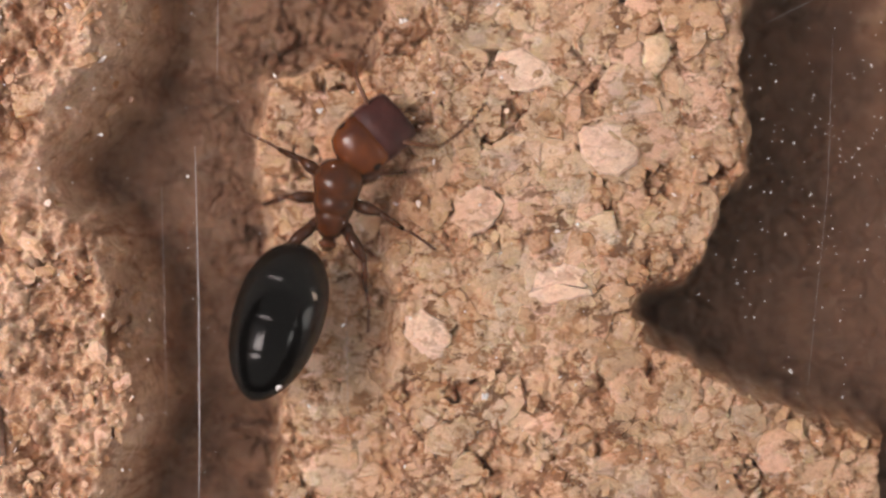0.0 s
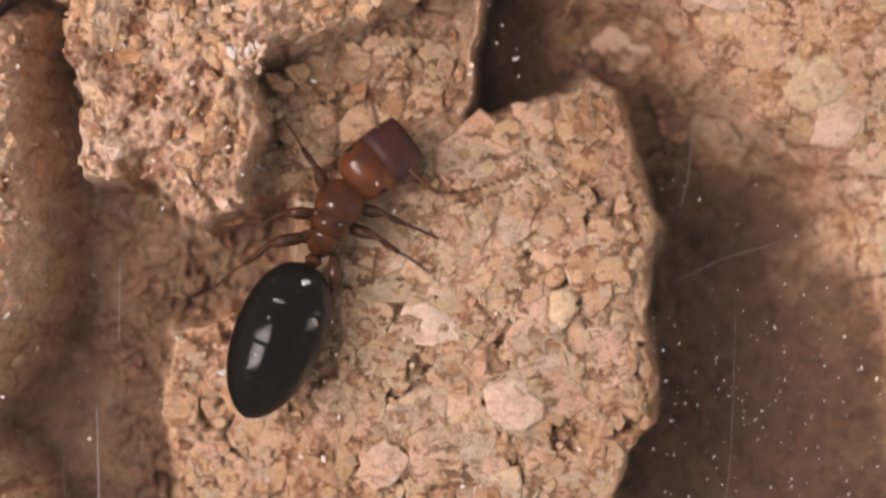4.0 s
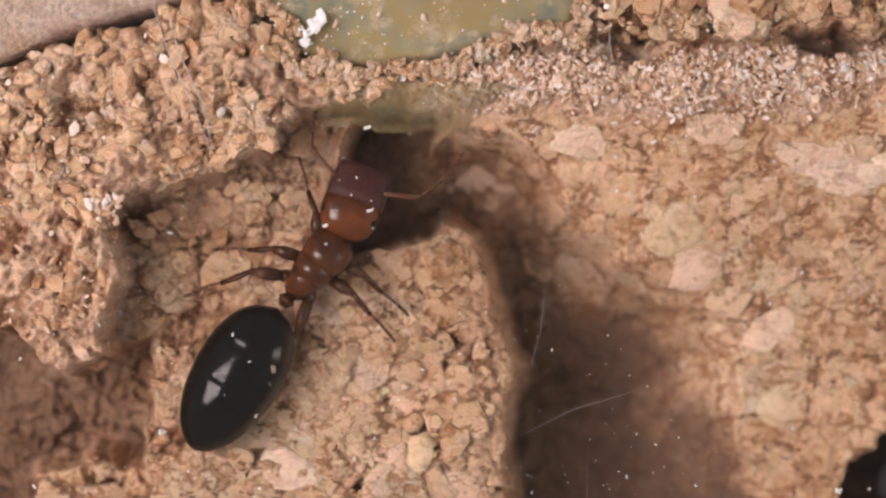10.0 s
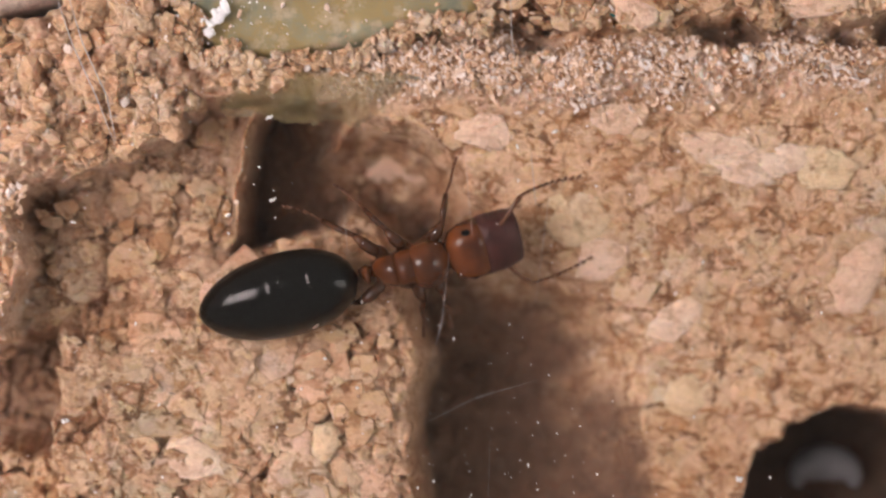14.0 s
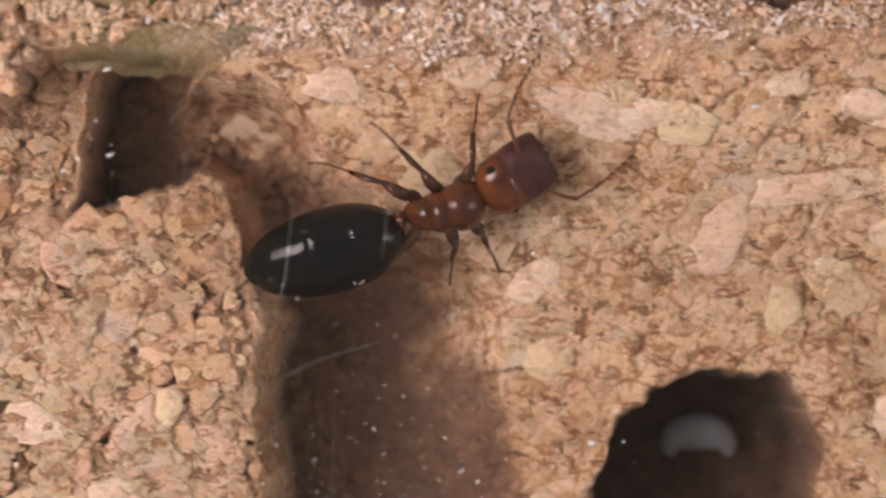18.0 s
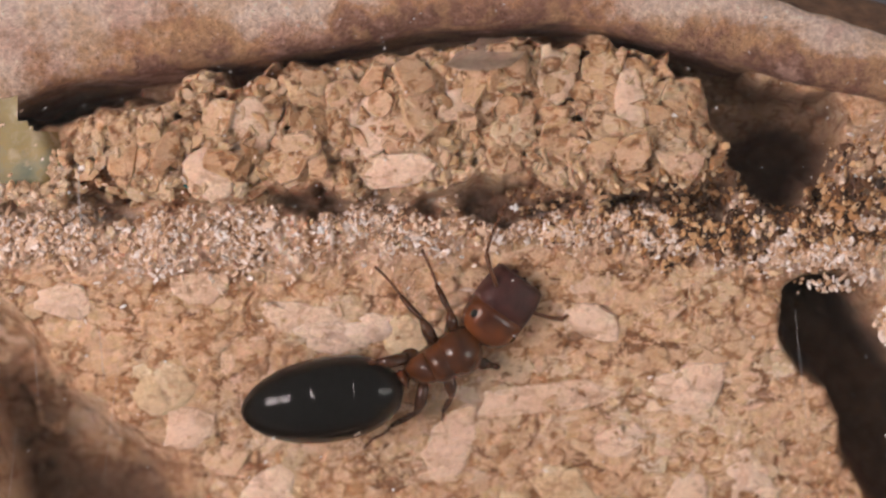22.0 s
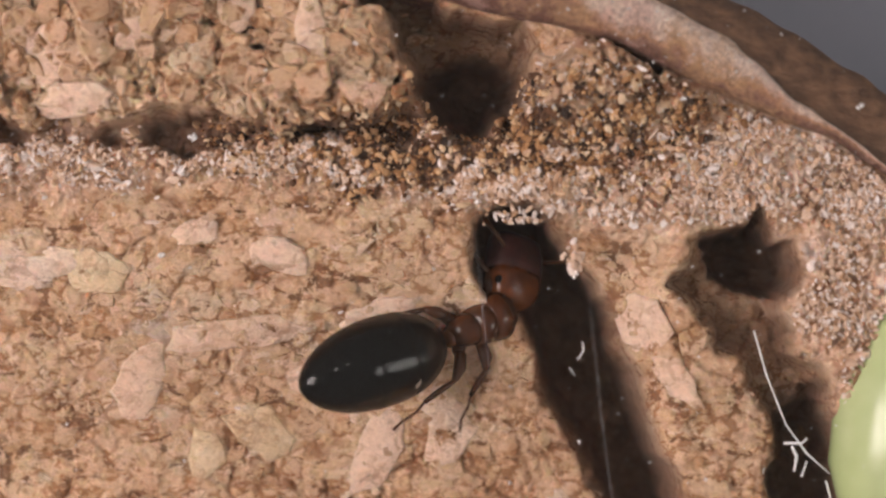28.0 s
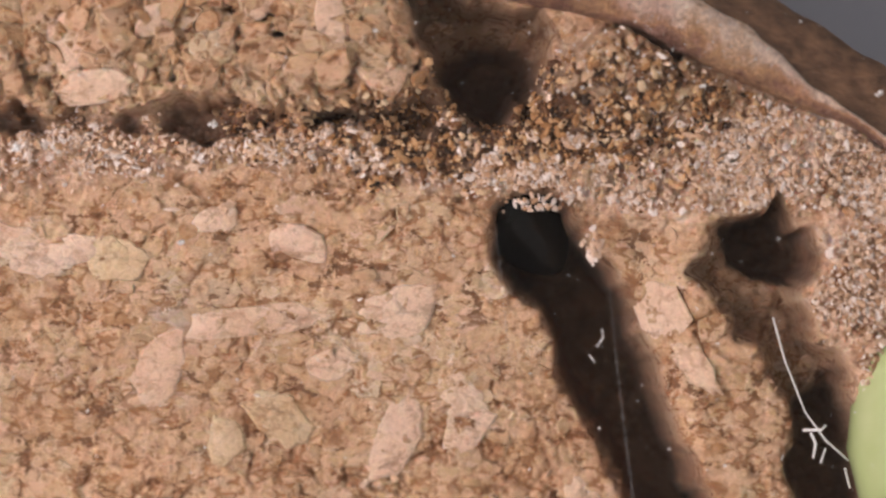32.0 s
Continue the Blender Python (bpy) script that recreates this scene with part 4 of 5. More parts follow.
def fibres():
    rng = random.Random(9)
    for pts, r in (([(22.45, 4.15, -0.3), (22.7, 3.3, -0.4), (23.1, 2.3, -0.5), (23.5, 1.75, -0.5), (23.95, 1.35, -0.5)], 0.022),
                   ([(23.2, 1.9, -0.45), (23.3, 1.7, -0.45), (23.25, 1.4, -0.45)], 0.03), ([(23.05, 1.95, -0.5), (23.4, 1.95, -0.45), (23.5, 2.05, -0.45)], 0.03),
                   ([(23.5, 1.6, -0.5), (23.4, 1.3, -0.5)], 0.025), ([(22.65, 1.9, -0.8), (22.72, 1.5, -0.8), (22.6, 1.1, -0.8)], 0.02), ([(23.9, 1.2, -0.7), (24.0, 0.8, -0.7)], 0.03)):
        v, f = tube(pts, [r * rng.uniform(0.7, 1.2) for _ in pts], 6)
        tagged(link_mesh("fibre", v, f, WHITE, None, "thin white fibre caught in the cork hole"), category="fibre", group="fibres in the hole")
    for pts, r in (([(19.0, 3.6, 0.3), (19.12, 3.78, 0.3), (19.1, 3.95, 0.3)], 0.016), ([(18.85, 3.45, 0.3), (18.95, 3.3, 0.3)], 0.012)):
        v, f = tube(pts, [r] * len(pts), 6)
        tagged(link_mesh("fibre", v, f, WHITE, None, "thin white fibre under the pane above the tunnel"), category="fibre", group="fibres in the hole")
    v, f = join(*[lump(5.3 + rng.uniform(-0.12, 0.12), 8.3 + rng.uniform(-0.05, 0.05), 0.0, 0.09, rng) for _ in range(4)])
    tagged(link_mesh("teal_shred", v, f, TEAL, None, "tiny teal shred in the cork groove"), category="shred")
    for x, y, z, s in ((7.81, 7.45, 0.05, 0.10), (10.9, 5.6, -0.95, 0.07), (11.6, 7.9, 0.15, 0.08)):
        v, f = join(*[lump(x + rng.uniform(-s, s) * 0.6, y + rng.uniform(-s, s) * 0.5, z, s * 0.8, rng) for _ in range(4)])
        tagged(link_mesh("white_crumb", v, f, WHITE, None, "small white crumb on the cork"), category="crumb", group="white crumbs")
    pieces = [lump(-6.85 + rng.gauss(0, 0.22), 4.68 + rng.gauss(0, 0.16), 0.3 + rng.gauss(0, 0.06), rng.uniform(0.04, 0.10), rng) for _ in range(60)]
    v, f = join(*pieces)
    tagged(link_mesh("crumb_clump", v, f, CRUMB, None, "pale crumb clump on the edge of the torn cork", False), category="crumbs")
    # flat silvery lumps laid on the glue to imitate its white glint
    pieces = [lump(-2.98 + 0.16 * k - 0.9 * 0.1 * k + rng.gauss(0, 0.05), 8.0 + 0.13 * k * 0.6 + rng.gauss(0, 0.03), -0.08, rng.uniform(0.10, 0.19), rng, 0.4) for k in range(7)]
    v, f = join(*pieces)
    tagged(link_mesh("foil_scrap", v, f, GLINT, None, "bright silvery patch standing in for a glint on the glue", False), category="scrap")
    pieces = []
    while len(pieces) < 170:
        x, y = rng.uniform(-8, 2.4), rng.uniform(7.4, 10.8)
        if float(inside(np.array([x]), np.array([y]), GLUE)[0]) > 0.1:
            pieces.append(lump(x, y, -0.2 + rng.uniform(-0.03, 0.05), 0.02 + 0.07 * rng.random() ** 3, rng, 0.6))
    v, f = join(*pieces)
    tagged(link_mesh("glue_bits", v, f, CRUMB, None, "pale bits set in the cloudy glue"), category="bits", kind="stuff")


fibres()


def prop():
    thing = tagged(empty("prop_bar", 21.9, 12.7, -12), "dark bar with a beige strip beside the nut shell", "bar")
    a = math.radians(6)
    for name, x0, x1, mat in (("dark_bar", -1.0, 0.3, DARK), ("beige_strip", 0.55, 1.15, BEIGE)):
        v, f = loft([(0.0, 0, 2.2, 0.55 * (x1 - x0), 2.0, 0.4), (0.3, 0, 2.2, 0.55 * (x1 - x0), 2.1, 0.4), (30, 0, 2.2, 0.6 * (x1 - x0), 2.1, 0.4)], 12)
        v = [((x0 + x1) / 2 - y + 0.05 * x, x, z) for x, y, z in v]
        link_mesh(name, v, f, mat, thing, "", True)


prop()


# ---- the ant ----
def ant_queen():
    ant = tagged(empty("ant_queen"), "glossy ant queen, black abdomen, red-brown head and thorax", "ant")
    # thorax, humped, with plates
    v, f = loft([(0.88, 0, 0.0, 0.17, 0.16, 1), (0.83, 0, 0.02, 0.31, 0.26, 1), (0.74, 0, 0.06, 0.41, 0.34, 1), (0.60, 0, 0.10, 0.48, 0.42, 0.97), (0.42, 0, 0.13, 0.50, 0.47, 0.95), (0.26, 0, 0.13, 0.47, 0.46, 0.96), (0.16, 0, 0.11, 0.44, 0.44, 1), (0.12, 0, 0.10, 0.42, 0.42, 1)], 24)
    link_mesh("front_thorax", v, f, RED_CUTICLE, ant)
    v, f = loft([(0.17, 0, 0.09, 0.41, 0.42, 1), (0.08, 0, 0.10, 0.41, 0.43, 0.97), (-0.02, 0, 0.11, 0.42, 0.45, 0.96), (-0.12, 0, 0.10, 0.40, 0.43, 0.96), (-0.24, 0, 0.07, 0.365, 0.39, 1)], 24)
    link_mesh("middle_thorax", v, f, RED_CUTICLE, ant)
    v, f = loft([(-0.20, 0, 0.05, 0.355, 0.38, 1), (-0.34, 0, 0.03, 0.33, 0.36, 0.95), (-0.52, 0, -0.02, 0.30, 0.31, 0.95), (-0.66, 0, -0.10, 0.20, 0.20, 1), (-0.72, 0, -0.14, 0.12, 0.12, 1)], 20)
    link_mesh("rear_thorax", v, f, RED_CUTICLE, ant)
    v, f = loft([(-0.66, 0, -0.16, 0.08, 0.08, 1), (-0.76, 0, -0.06, 0.15, 0.18, 1), (-0.82, 0, 0.0, 0.19, 0.26, 0.9), (-0.88, 0, -0.06, 0.15, 0.18, 1), (-0.98, 0, -0.16, 0.08, 0.08, 1)], 16)
    link_mesh("petiole", v, f, RED_CUTICLE, ant)
    # abdomen: overlapping plates on one part
    def girth(s):
        if s < 0.44:
            return max(0.03, (1 - ((0.44 - s) / 0.44) ** 2.2) ** 0.5)
        return max(0.03, (1 - ((s - 0.44) / 0.56) ** 2.2) ** 0.58)
    gaster = None
    cuts = ((0.0, 0.30, "first_plate"), (0.285, 0.56, "second_plate"), (0.545, 0.76, "third_plate"), (0.745, 0.90, "fourth_plate"), (0.89, 1.0, "tail_plate"))
    for i, (s0, s1, name) in enumerate(cuts):
        rings = []
        for k in range(9):
            s = s0 + (s1 - s0) * k / 8
            g = girth(s) * (1.0 + 0.008 * (k / 8) - 0.005)
            if k == 0 and i:
                g *= 0.994
            if k == 8 and i < 4:
                rings.append((-3.3 * s, 0, -0.02, 0.90 * g, 0.75 * g, 1))
                g *= 0.994
            rings.append((-3.3 * s - 0.0005 * k, 0, -0.02, 0.90 * g, 0.75 * g, 1))
        v, f = loft(list(reversed(rings)), 36)
        if gaster is None:
            gaster = link_mesh("abdomen", v, f, BLACK_CUTICLE, ant, "glossy black abdomen")
        else:
            link_mesh(name, v, f, BLACK_CUTICLE, gaster)
    for sx, sy in ((-1.0, -0.55),):
        v, f = loft([(-0.14, 0, 0, 0.05, 0.01, 1), (0, 0, 0.01, 0.09, 0.012, 1), (0.12, 0, 0, 0.04, 0.01, 1)], 8)
        turn = Euler((-math.copysign(0.72, sy), 0, 0.5)).to_matrix()
        v = [tuple(turn @ Vector(p) + Vector((sx, sy, 0.50))) for p in v]
        link_mesh("pale_patch", v, f, PALE_BAND, gaster, "pale patch on the black plate")
    # head: broad, blunt, cut off flat in front
    v, f = loft([(-0.02, 0, 0, 0.12, 0.12, 1), (0.03, 0, 0, 0.30, 0.24, 0.9), (0.14, 0, 0.01, 0.48, 0.36, 0.8), (0.34, 0, 0.02, 0.57, 0.42, 0.75), (0.56, 0, 0.02, 0.60, 0.44, 0.72), (0.76, 0, 0.02, 0.605, 0.44, 0.72)], 28)
    head = link_mesh("head", v, f, HEAD_CUTICLE, ant, "blunt red-brown head")
    v, f = loft([(0.74, 0, 0.02, 0.605, 0.44, 0.72), (0.95, 0, 0.01, 0.61, 0.435, 0.72), (1.2, 0, 0.0, 0.60, 0.41, 0.7), (1.38, 0, -0.02, 0.57, 0.38, 0.7), (1.50, 0, -0.04, 0.54, 0.35, 0.72), (1.54, 0, -0.05, 0.47, 0.30, 0.75)], 28)
    link_mesh("face_shield", v, f, FACE_CUTICLE, head, "dark rough blunt face")
    for s in (1, -1):
        v, f = ball(0.46, s * 0.50, 0.22, 0.12, 0.075, 0.105, 8, 14)
        link_mesh("eye", v, f, BLACK_CUTICLE, head, "black compound eye")
        v, f = loft([(1.40, s * 0.20, -0.16, 0.12, 0.08, 1), (1.52, s * 0.18, -0.18, 0.10, 0.07, 1), (1.60, s * 0.08, -0.19, 0.04, 0.04, 1)], 10)
        link_mesh("mandible", v, f, FACE_CUTICLE, head)
        pts = [(0.0, 0, 0), (0.22, s * 0.04, 0.05), (0.55, s * 0.10, 0.07), (0.80, s * 0.12, 0.04)]
        v, f = tube(pts, [0.045, 0.04, 0.045, 0.055], 8)
        antenna = link_mesh("antenna", v, f, TARSUS_CUTICLE, ant, "thin elbowed antenna")
        pieces = []
        for k in range(10):
            x = 0.80 + 0.105 * k
            y = s * (0.12 - 0.055 * k - 0.004 * k * k)
            z = 0.03 - 0.04 * k
            pieces.append(tube([(x, y, z), (x + 0.05, y - s * 0.03, z - 0.02), (x + 0.108, y - s * 0.06, z - 0.045)], [0.030, 0.036, 0.031], 7))
        v, f = join(*pieces)
        link_mesh("whip", v, f, TARSUS_CUTICLE, antenna)
        antenna.name = "antenna"
        ANTENNAE.append((antenna, s))
    # legs: coxa and thigh, shin, foot
    for x, spread, reach in ((0.46, 62, 0.66), (0.06, 98, 0.72), (-0.42, 140, 0.84)):
        for s in (1, -1):
            pieces = [ball(0.06, 0, 0.0, 0.20, 0.14, 0.15), tube([(0.10, 0, 0.0), (0.3 * reach, 0, 0.12), (0.62 * reach, 0, 0.19), (0.95 * reach, 0, 0.14)], [0.085, 0.125, 0.130, 0.065], 10)]
            v, f = join(*pieces)
            leg = link_mesh("leg", v, f, LEG_CUTICLE, ant, "slender dark leg")
            tip = (0.95 * reach, 0, 0.14)
            bend = s * 0.12 if x > 0.3 else s * 0.16 if x > 0 else s * 0.30
            v, f = tube([tip, (tip[0] + 0.3 * reach, bend * 0.5, -0.03), (tip[0] + 0.66 * reach, bend, -0.26)], [0.05, 0.068, 0.05], 8)
            link_mesh("shin", v, f, LEG_CUTICLE, leg)
            foot = []
            px, py, pz = tip[0] + 0.66 * reach, bend, -0.26
            for k in range(5):
                qx, qy, qz = px + (0.24 if k == 0 else 0.12), py + bend * 0.25, max(-0.52, pz - 0.09)
                foot.append(tube([(px, py, pz), (qx, qy, qz)], [0.026, 0.032], 6))
                px, py, pz = qx, qy, qz
            v, f = join(*foot)
            link_mesh("foot", v, f, TARSUS_CUTICLE, leg)
            LEGS.append((leg, x, s, spread))
    return ant, head, gaster


ANTENNAE, LEGS = [], []
ANT, HEAD, GASTER = ant_queen()


# ---- granules and crumbs ----
def chip_mesh(rng, around=8, slim=1.45):
    """A crushed granule, about one unit across: straight-edged angular outline, blunt edge, flat uneven top."""
    v, f = [], []
    m = rng.choice((4, 5, 5, 6)) if slim > 1.0 else rng.choice((7, 8))
    per = max(2, round(around / m))
    turn = [2 * math.pi * (k + rng.uniform(-0.32, 0.32)) / m for k in range(m)]
    r = [rng.uniform(0.38, 0.68) for _ in range(m)]
    long = rng.uniform(min(0.9, slim), slim)
    lean = (rng.uniform(-0.15, 0.15), rng.uniform(-0.15, 0.15))
    corner = [(r[k] * math.cos(turn[k]) * long, r[k] * math.sin(turn[k]) / long) for k in range(m)]
    rim = []
    for k in range(m):
        (ax, ay), (bx, by) = corner[k], corner[(k + 1) % m]
        for q in range(per):
            t = q / per
            qx, qy = ax + (bx - ax) * t, ay + (by - ay) * t
            swell = 0.6 + 0.4 * 0.52 / max(0.2, math.hypot(qx / long, qy * long))
            rag = 0.05 if slim > 1.0 else 0.075
            rim.append((qx * swell + rng.uniform(-rag, rag), qy * swell + rng.uniform(-rag, rag)))
    around = len(rim)
    for scale, z in ((1.06, -0.45), (1.0, 0.02), (0.93, 0.10)):
        for x, y in rim:
            x, y = x * scale * rng.uniform(0.97, 1.03), y * scale * rng.uniform(0.97, 1.03)
            v.append((x, y, z + lean[0] * x + lean[1] * y + rng.uniform(-0.05, 0.05)))
    v.append((0, 0, 0.10 + rng.uniform(-0.08, 0.06)))
    for i in range(2):
        for k in range(around):
            j = (k + 1) % around
            f.append((i * around + k, i * around + j, (i + 1) * around + j, (i + 1) * around + k))
    for k in range(around):
        f.append((2 * around + k, 2 * around + (k + 1) % around, 3 * around))
    return v, f


def scatter(rng, count, x0, x1, y0, y1, arm=0.3):
    """Spots on the cork with the slope of the large forms under them."""
    px, py = rng.uniform(x0, x1, count), rng.uniform(y0, y1, count)
    h, shade_and_stain, crumb, ring = [sampled(name, px, py) for name in ("h", "shade_and_stain", "crumb", "ring")]
    gx = (sampled("h", px + 0.12, py) - h) / 0.12
    gy = (sampled("h", px, py + 0.12) - h) / 0.12
    drop = np.zeros(count)
    for dx, dy in ((arm, 0), (-arm, 0), (0, arm), (0, -arm), (0.7 * arm, 0.7 * arm), (-0.7 * arm, 0.7 * arm)):
        drop = np.maximum(drop, np.abs(sampled("h", px + dx, py + dy) - h - gx * dx - gy * dy))
    free = (ring < 0.98) & (inside(px, py, GLUE) < 0.05) & (np.where(py > 2, np.interp(px, RIM_X, RIM_Y) - py, 5) > 0.12)
    return px, py, h, shade_and_stain, crumb, gx, gy, free, drop


def turns(rng, gx, gy, wild):
    """A frame for each piece: its normal near the slope's own, spun at random."""
    n = np.stack([-gx * 0.8 + rng.normal(0, 1, len(gx)) * wild, -gy * 0.8 + rng.normal(0, 1, len(gx)) * wild, np.ones(len(gx))], 1)
    n /= np.linalg.norm(n, axis=1)[:, None]
    a = rng.uniform(0, 6.283, len(gx))
    u = np.stack([np.cos(a), np.sin(a), np.zeros(len(gx))], 1)
    u -= (u * n).sum(1)[:, None] * n
    u /= np.linalg.norm(u, axis=1)[:, None]
    return u, np.cross(n, u), n


def spread(shapes, pick, place, frame_u, frame_v, frame_n, size, flat):
    """All pieces in one set of vertices and faces."""
    verts, faces, o = [], [], 0
    for i, (v, f) in enumerate(shapes):
        v = np.array(v)
        k = np.nonzero(pick == i)[0]
        w = v[None] * size[k][:, None, None] * np.array([1, 1, flat])
        w = place[k][:, None] + w[..., :1] * frame_u[k][:, None] + w[..., 1:2] * frame_v[k][:, None] + w[..., 2:] * frame_n[k][:, None]
        verts.append(w.reshape(-1, 3))
        for q in range(len(k)):
            faces += [tuple(p + o for p in face) for face in f]
            o += len(v)
    return np.concatenate(verts).tolist(), faces


def cork_pieces():
    rng, pyrng = np.random.RandomState(12), random.Random(12)
    shapes = [chip_mesh(pyrng) for _ in range(24)]
    meshes = []
    for v, f in shapes:
        me = bpy.data.meshes.new("granule")
        me.from_pydata([(x * MM, y * MM, z * MM) for x, y, z in v], [], f)
        me.materials.append(CORK_GRANULE)
        meshes.append(me)
    all_v, all_f = [], []
    for count, low, high, flat, wild in ((1700, 0.70, 1.40, 0.16, 0.03), (8000, 0.42, 0.82, 0.28, 0.06), (30000, 0.14, 0.38, 0.5, 0.16)):
        px, py, h, shade_and_stain, crumb, gx, gy, free, drop = scatter(rng, count, -13.8, 25.8, -9.5, 11.7, 0.62 if low > 0.5 else 0.34 if low > 0.3 else 0.2)
        slope = np.hypot(gx, gy)
        rubble = (py > 7.9) & (px > 2.6) & (px < 16)
        torn = (h > -0.5) & (px < -2)
        keep = np.where(rubble, 0.8, np.where(torn, 0.02 if low > 0.3 else 0.04, np.where((h < -0.6) & (px > 1.5), 0.34 if low > 0.5 else 0.10 if low > 0.3 else 0.05, 0.42 if low > 0.5 else 0.26 if low > 0.3 else 0.12)))
        ok = free & (rng.rand(count) < keep) & (shade_and_stain < 0.35 + 0.3 * rng.rand(count)) & (crumb < 0.15 + 0.5 * rng.rand(count)) & (slope < (0.5 if low > 0.5 else 0.9 if low > 0.3 else 4.0)) & (drop < (0.12 if low > 0.5 else 0.2 if low > 0.3 else 0.5))
        px, py, h, gx, gy = px[ok], py[ok], h[ok], gx[ok], gy[ok]
        size = rng.uniform(low, high, len(px)) * np.where((py > 8) & (px > 2.6) & (px < 14) & (low < 0.6), 1.1, 1.0)
        rubble = rubble[ok]
        u, w, n = turns(rng, np.clip(gx, -2, 2), np.clip(gy, -2, 2), wild * np.where(rubble, 4.0 if low < 0.6 else 6.0, 1.0))
        place = np.stack([px, py, h - 0.05 * size - np.where(rubble, 0.0, 0.025) + np.where(rubble, 0.16 * rng.normal(0, 1, len(px)) * size, 0)], 1)
        pick = rng.randint(0, len(shapes), len(px))
        if 0.3 < low < 0.5:
            near = ((px > 3) & (px < 9) & (py > 3.6) & (py < 6.6)) | ((py > 8.2) & (px > 4) & (px < 14)) | ((px > -2) & (px < 1.2) & (py > 0) & (py < 4.2))
            chosen = np.nonzero(near)[0][:300]
            for k in chosen:
                ob = new("granule", meshes[pick[k]])
                ob.parent = NEST
                m = Matrix([[u[k][i], w[k][i], n[k][i]] for i in range(3)]).to_4x4() @ Matrix.Diagonal((size[k], size[k], size[k] * flat, 1))
                ob.matrix_basis = Matrix.Translation(Vector(place[k].tolist()) * MM) @ m
            pick[chosen] = -1
        v, f = spread(shapes, pick, place, u, w, n, size, flat)
        if low > 0.5:
            tagged(link_mesh("flake_layer", v, f, CORK_FLAKE, NEST), kind="stuff")
            continue
        o = len(all_v)
        all_v += v
        all_f += [tuple(p + o for p in face) for face in f]
    tagged(link_mesh("granule_layer", all_v, all_f, CORK_LOOSE, NEST, "", False), kind="stuff")


def cork_dust():
    rng, pyrng = np.random.RandomState(31), random.Random(31)
    shapes = [lump(0, 0, 0, 1.0, pyrng, 0.6) for _ in range(12)]
    spots = [scatter(rng, 30000, -13.8, 25.8, -9.5, 11.7), scatter(rng, 60000, -1.5, 25.8, 6.2, 9.8), scatter(rng, 9000, 22.4, 25.8, -4.0, 7.5)]
    px, py, h, shade_and_stain, crumb, gx, gy, free, drop = [np.concatenate(part) for part in zip(*spots)]
    chance = 0.008 + np.clip(0.62 + 0.9 * fractal(px, py, 0.9, 87, 3), 0.15, 1.0) * crumb ** 2.4
    ok = free & (rng.rand(len(px)) < chance) & (shade_and_stain < 0.45)
    px, py, h, gx, gy = px[ok], py[ok], h[ok], gx[ok], gy[ok]
    size = np.where(rng.rand(len(px)) < 0.85, rng.uniform(0.035, 0.075, len(px)), rng.uniform(0.075, 0.14, len(px)))
    u, w, n = turns(rng, gx * 0, gy * 0, 0.9)
    v, f = spread(shapes, rng.randint(0, 12, len(px)), np.stack([px, py, h + rng.uniform(-0.02, 0.06, len(px))], 1), u, w, n, size, 0.5)
    tagged(link_mesh("cork_dust", v, f, CRUMB, None, "pale cork crumbs strewn along the cut edges", False), category="crumbs", kind="stuff")
    # crumbs hanging over the tunnel's mouth
    pieces = [lump(17.75 + pyrng.gauss(0, 0.28), 6.36 + pyrng.gauss(0, 0.09), -0.25 + pyrng.gauss(0, 0.08), pyrng.uniform(0.03, 0.085), pyrng) for _ in range(46)]
    pieces += [lump(18.98 + pyrng.gauss(0, 0.10), 5.5 + pyrng.gauss(0, 0.13), -0.4 + pyrng.gauss(0, 0.08), pyrng.uniform(0.03, 0.10), pyrng) for _ in range(45)]
    v, f = join(*pieces)
    tagged(link_mesh("crumb_clump", v, f, CRUMB, None, "pale crumb clump hanging over the tunnel mouth", False), category="crumbs")


def curds():
    """Curdy lumps of torn cork on the upper left block and along the strip."""
    rng, pyrng = np.random.RandomState(77), random.Random(77)
    shapes = [lump(0, 0, 0, 1.0, pyrng, 0.9) for _ in range(16)]
    spots = [scatter(rng, 26000, -13.8, 0.0, -9.5, 9.2, 0.15), scatter(rng, 9000, -1.5, 25.8, 6.2, 9.8, 0.15), scatter(rng, 16000, -10.5, -1.0, 4.6, 9.0, 0.15)]
    px, py, h, shade_and_stain, crumb, gx, gy, free, drop = [np.concatenate(part) for part in zip(*spots)]
    block = inside(px, py, UPPER_LEFT) > 0.05
    lobe = (inside(px, py, LOBE_A) > 0.2) | (inside(px, py, LOBE_B) > 0.2)
    strip = inside(px, py, STRIP) > 0.0
    clump = fractal(px, py, 0.9, 83, 4, 0.6)
    ok = free & (shade_and_stain < 0.6) & (((block | lobe) & (rng.rand(len(px)) < np.where(lobe, 0.12, 0.17)) & (clump > -0.15)) | (strip & (rng.rand(len(px)) < 0.10)))
    px, py, h, strip = px[ok], py[ok], h[ok], strip[ok]
    size = np.where(strip, 0.05 + 0.10 * rng.rand(len(px)) ** 2, 0.06 + 0.26 * rng.rand(len(px)) ** 2.5)
    u, w, n = turns(rng, px * 0, px * 0, 0.8)
    tear = 0.24 * (0.75 * fractal(px, py, 0.8, 101, 5, 0.62) + 0.5 * (0.6 - 2.0 * np.abs(fractal(px, py, 0.55, 111, 4, 0.55))))
    place = np.stack([px, py, h + np.where(strip, 0.02, tear - 0.05) + rng.uniform(-0.08, 0.05, len(px))], 1)
    v, f = spread(shapes, rng.randint(0, 16, len(px)), place, u, w, n, size, 0.7)
    tagged(link_mesh("curd_layer", v, f, CURD, NEST, "", False), kind="stuff")


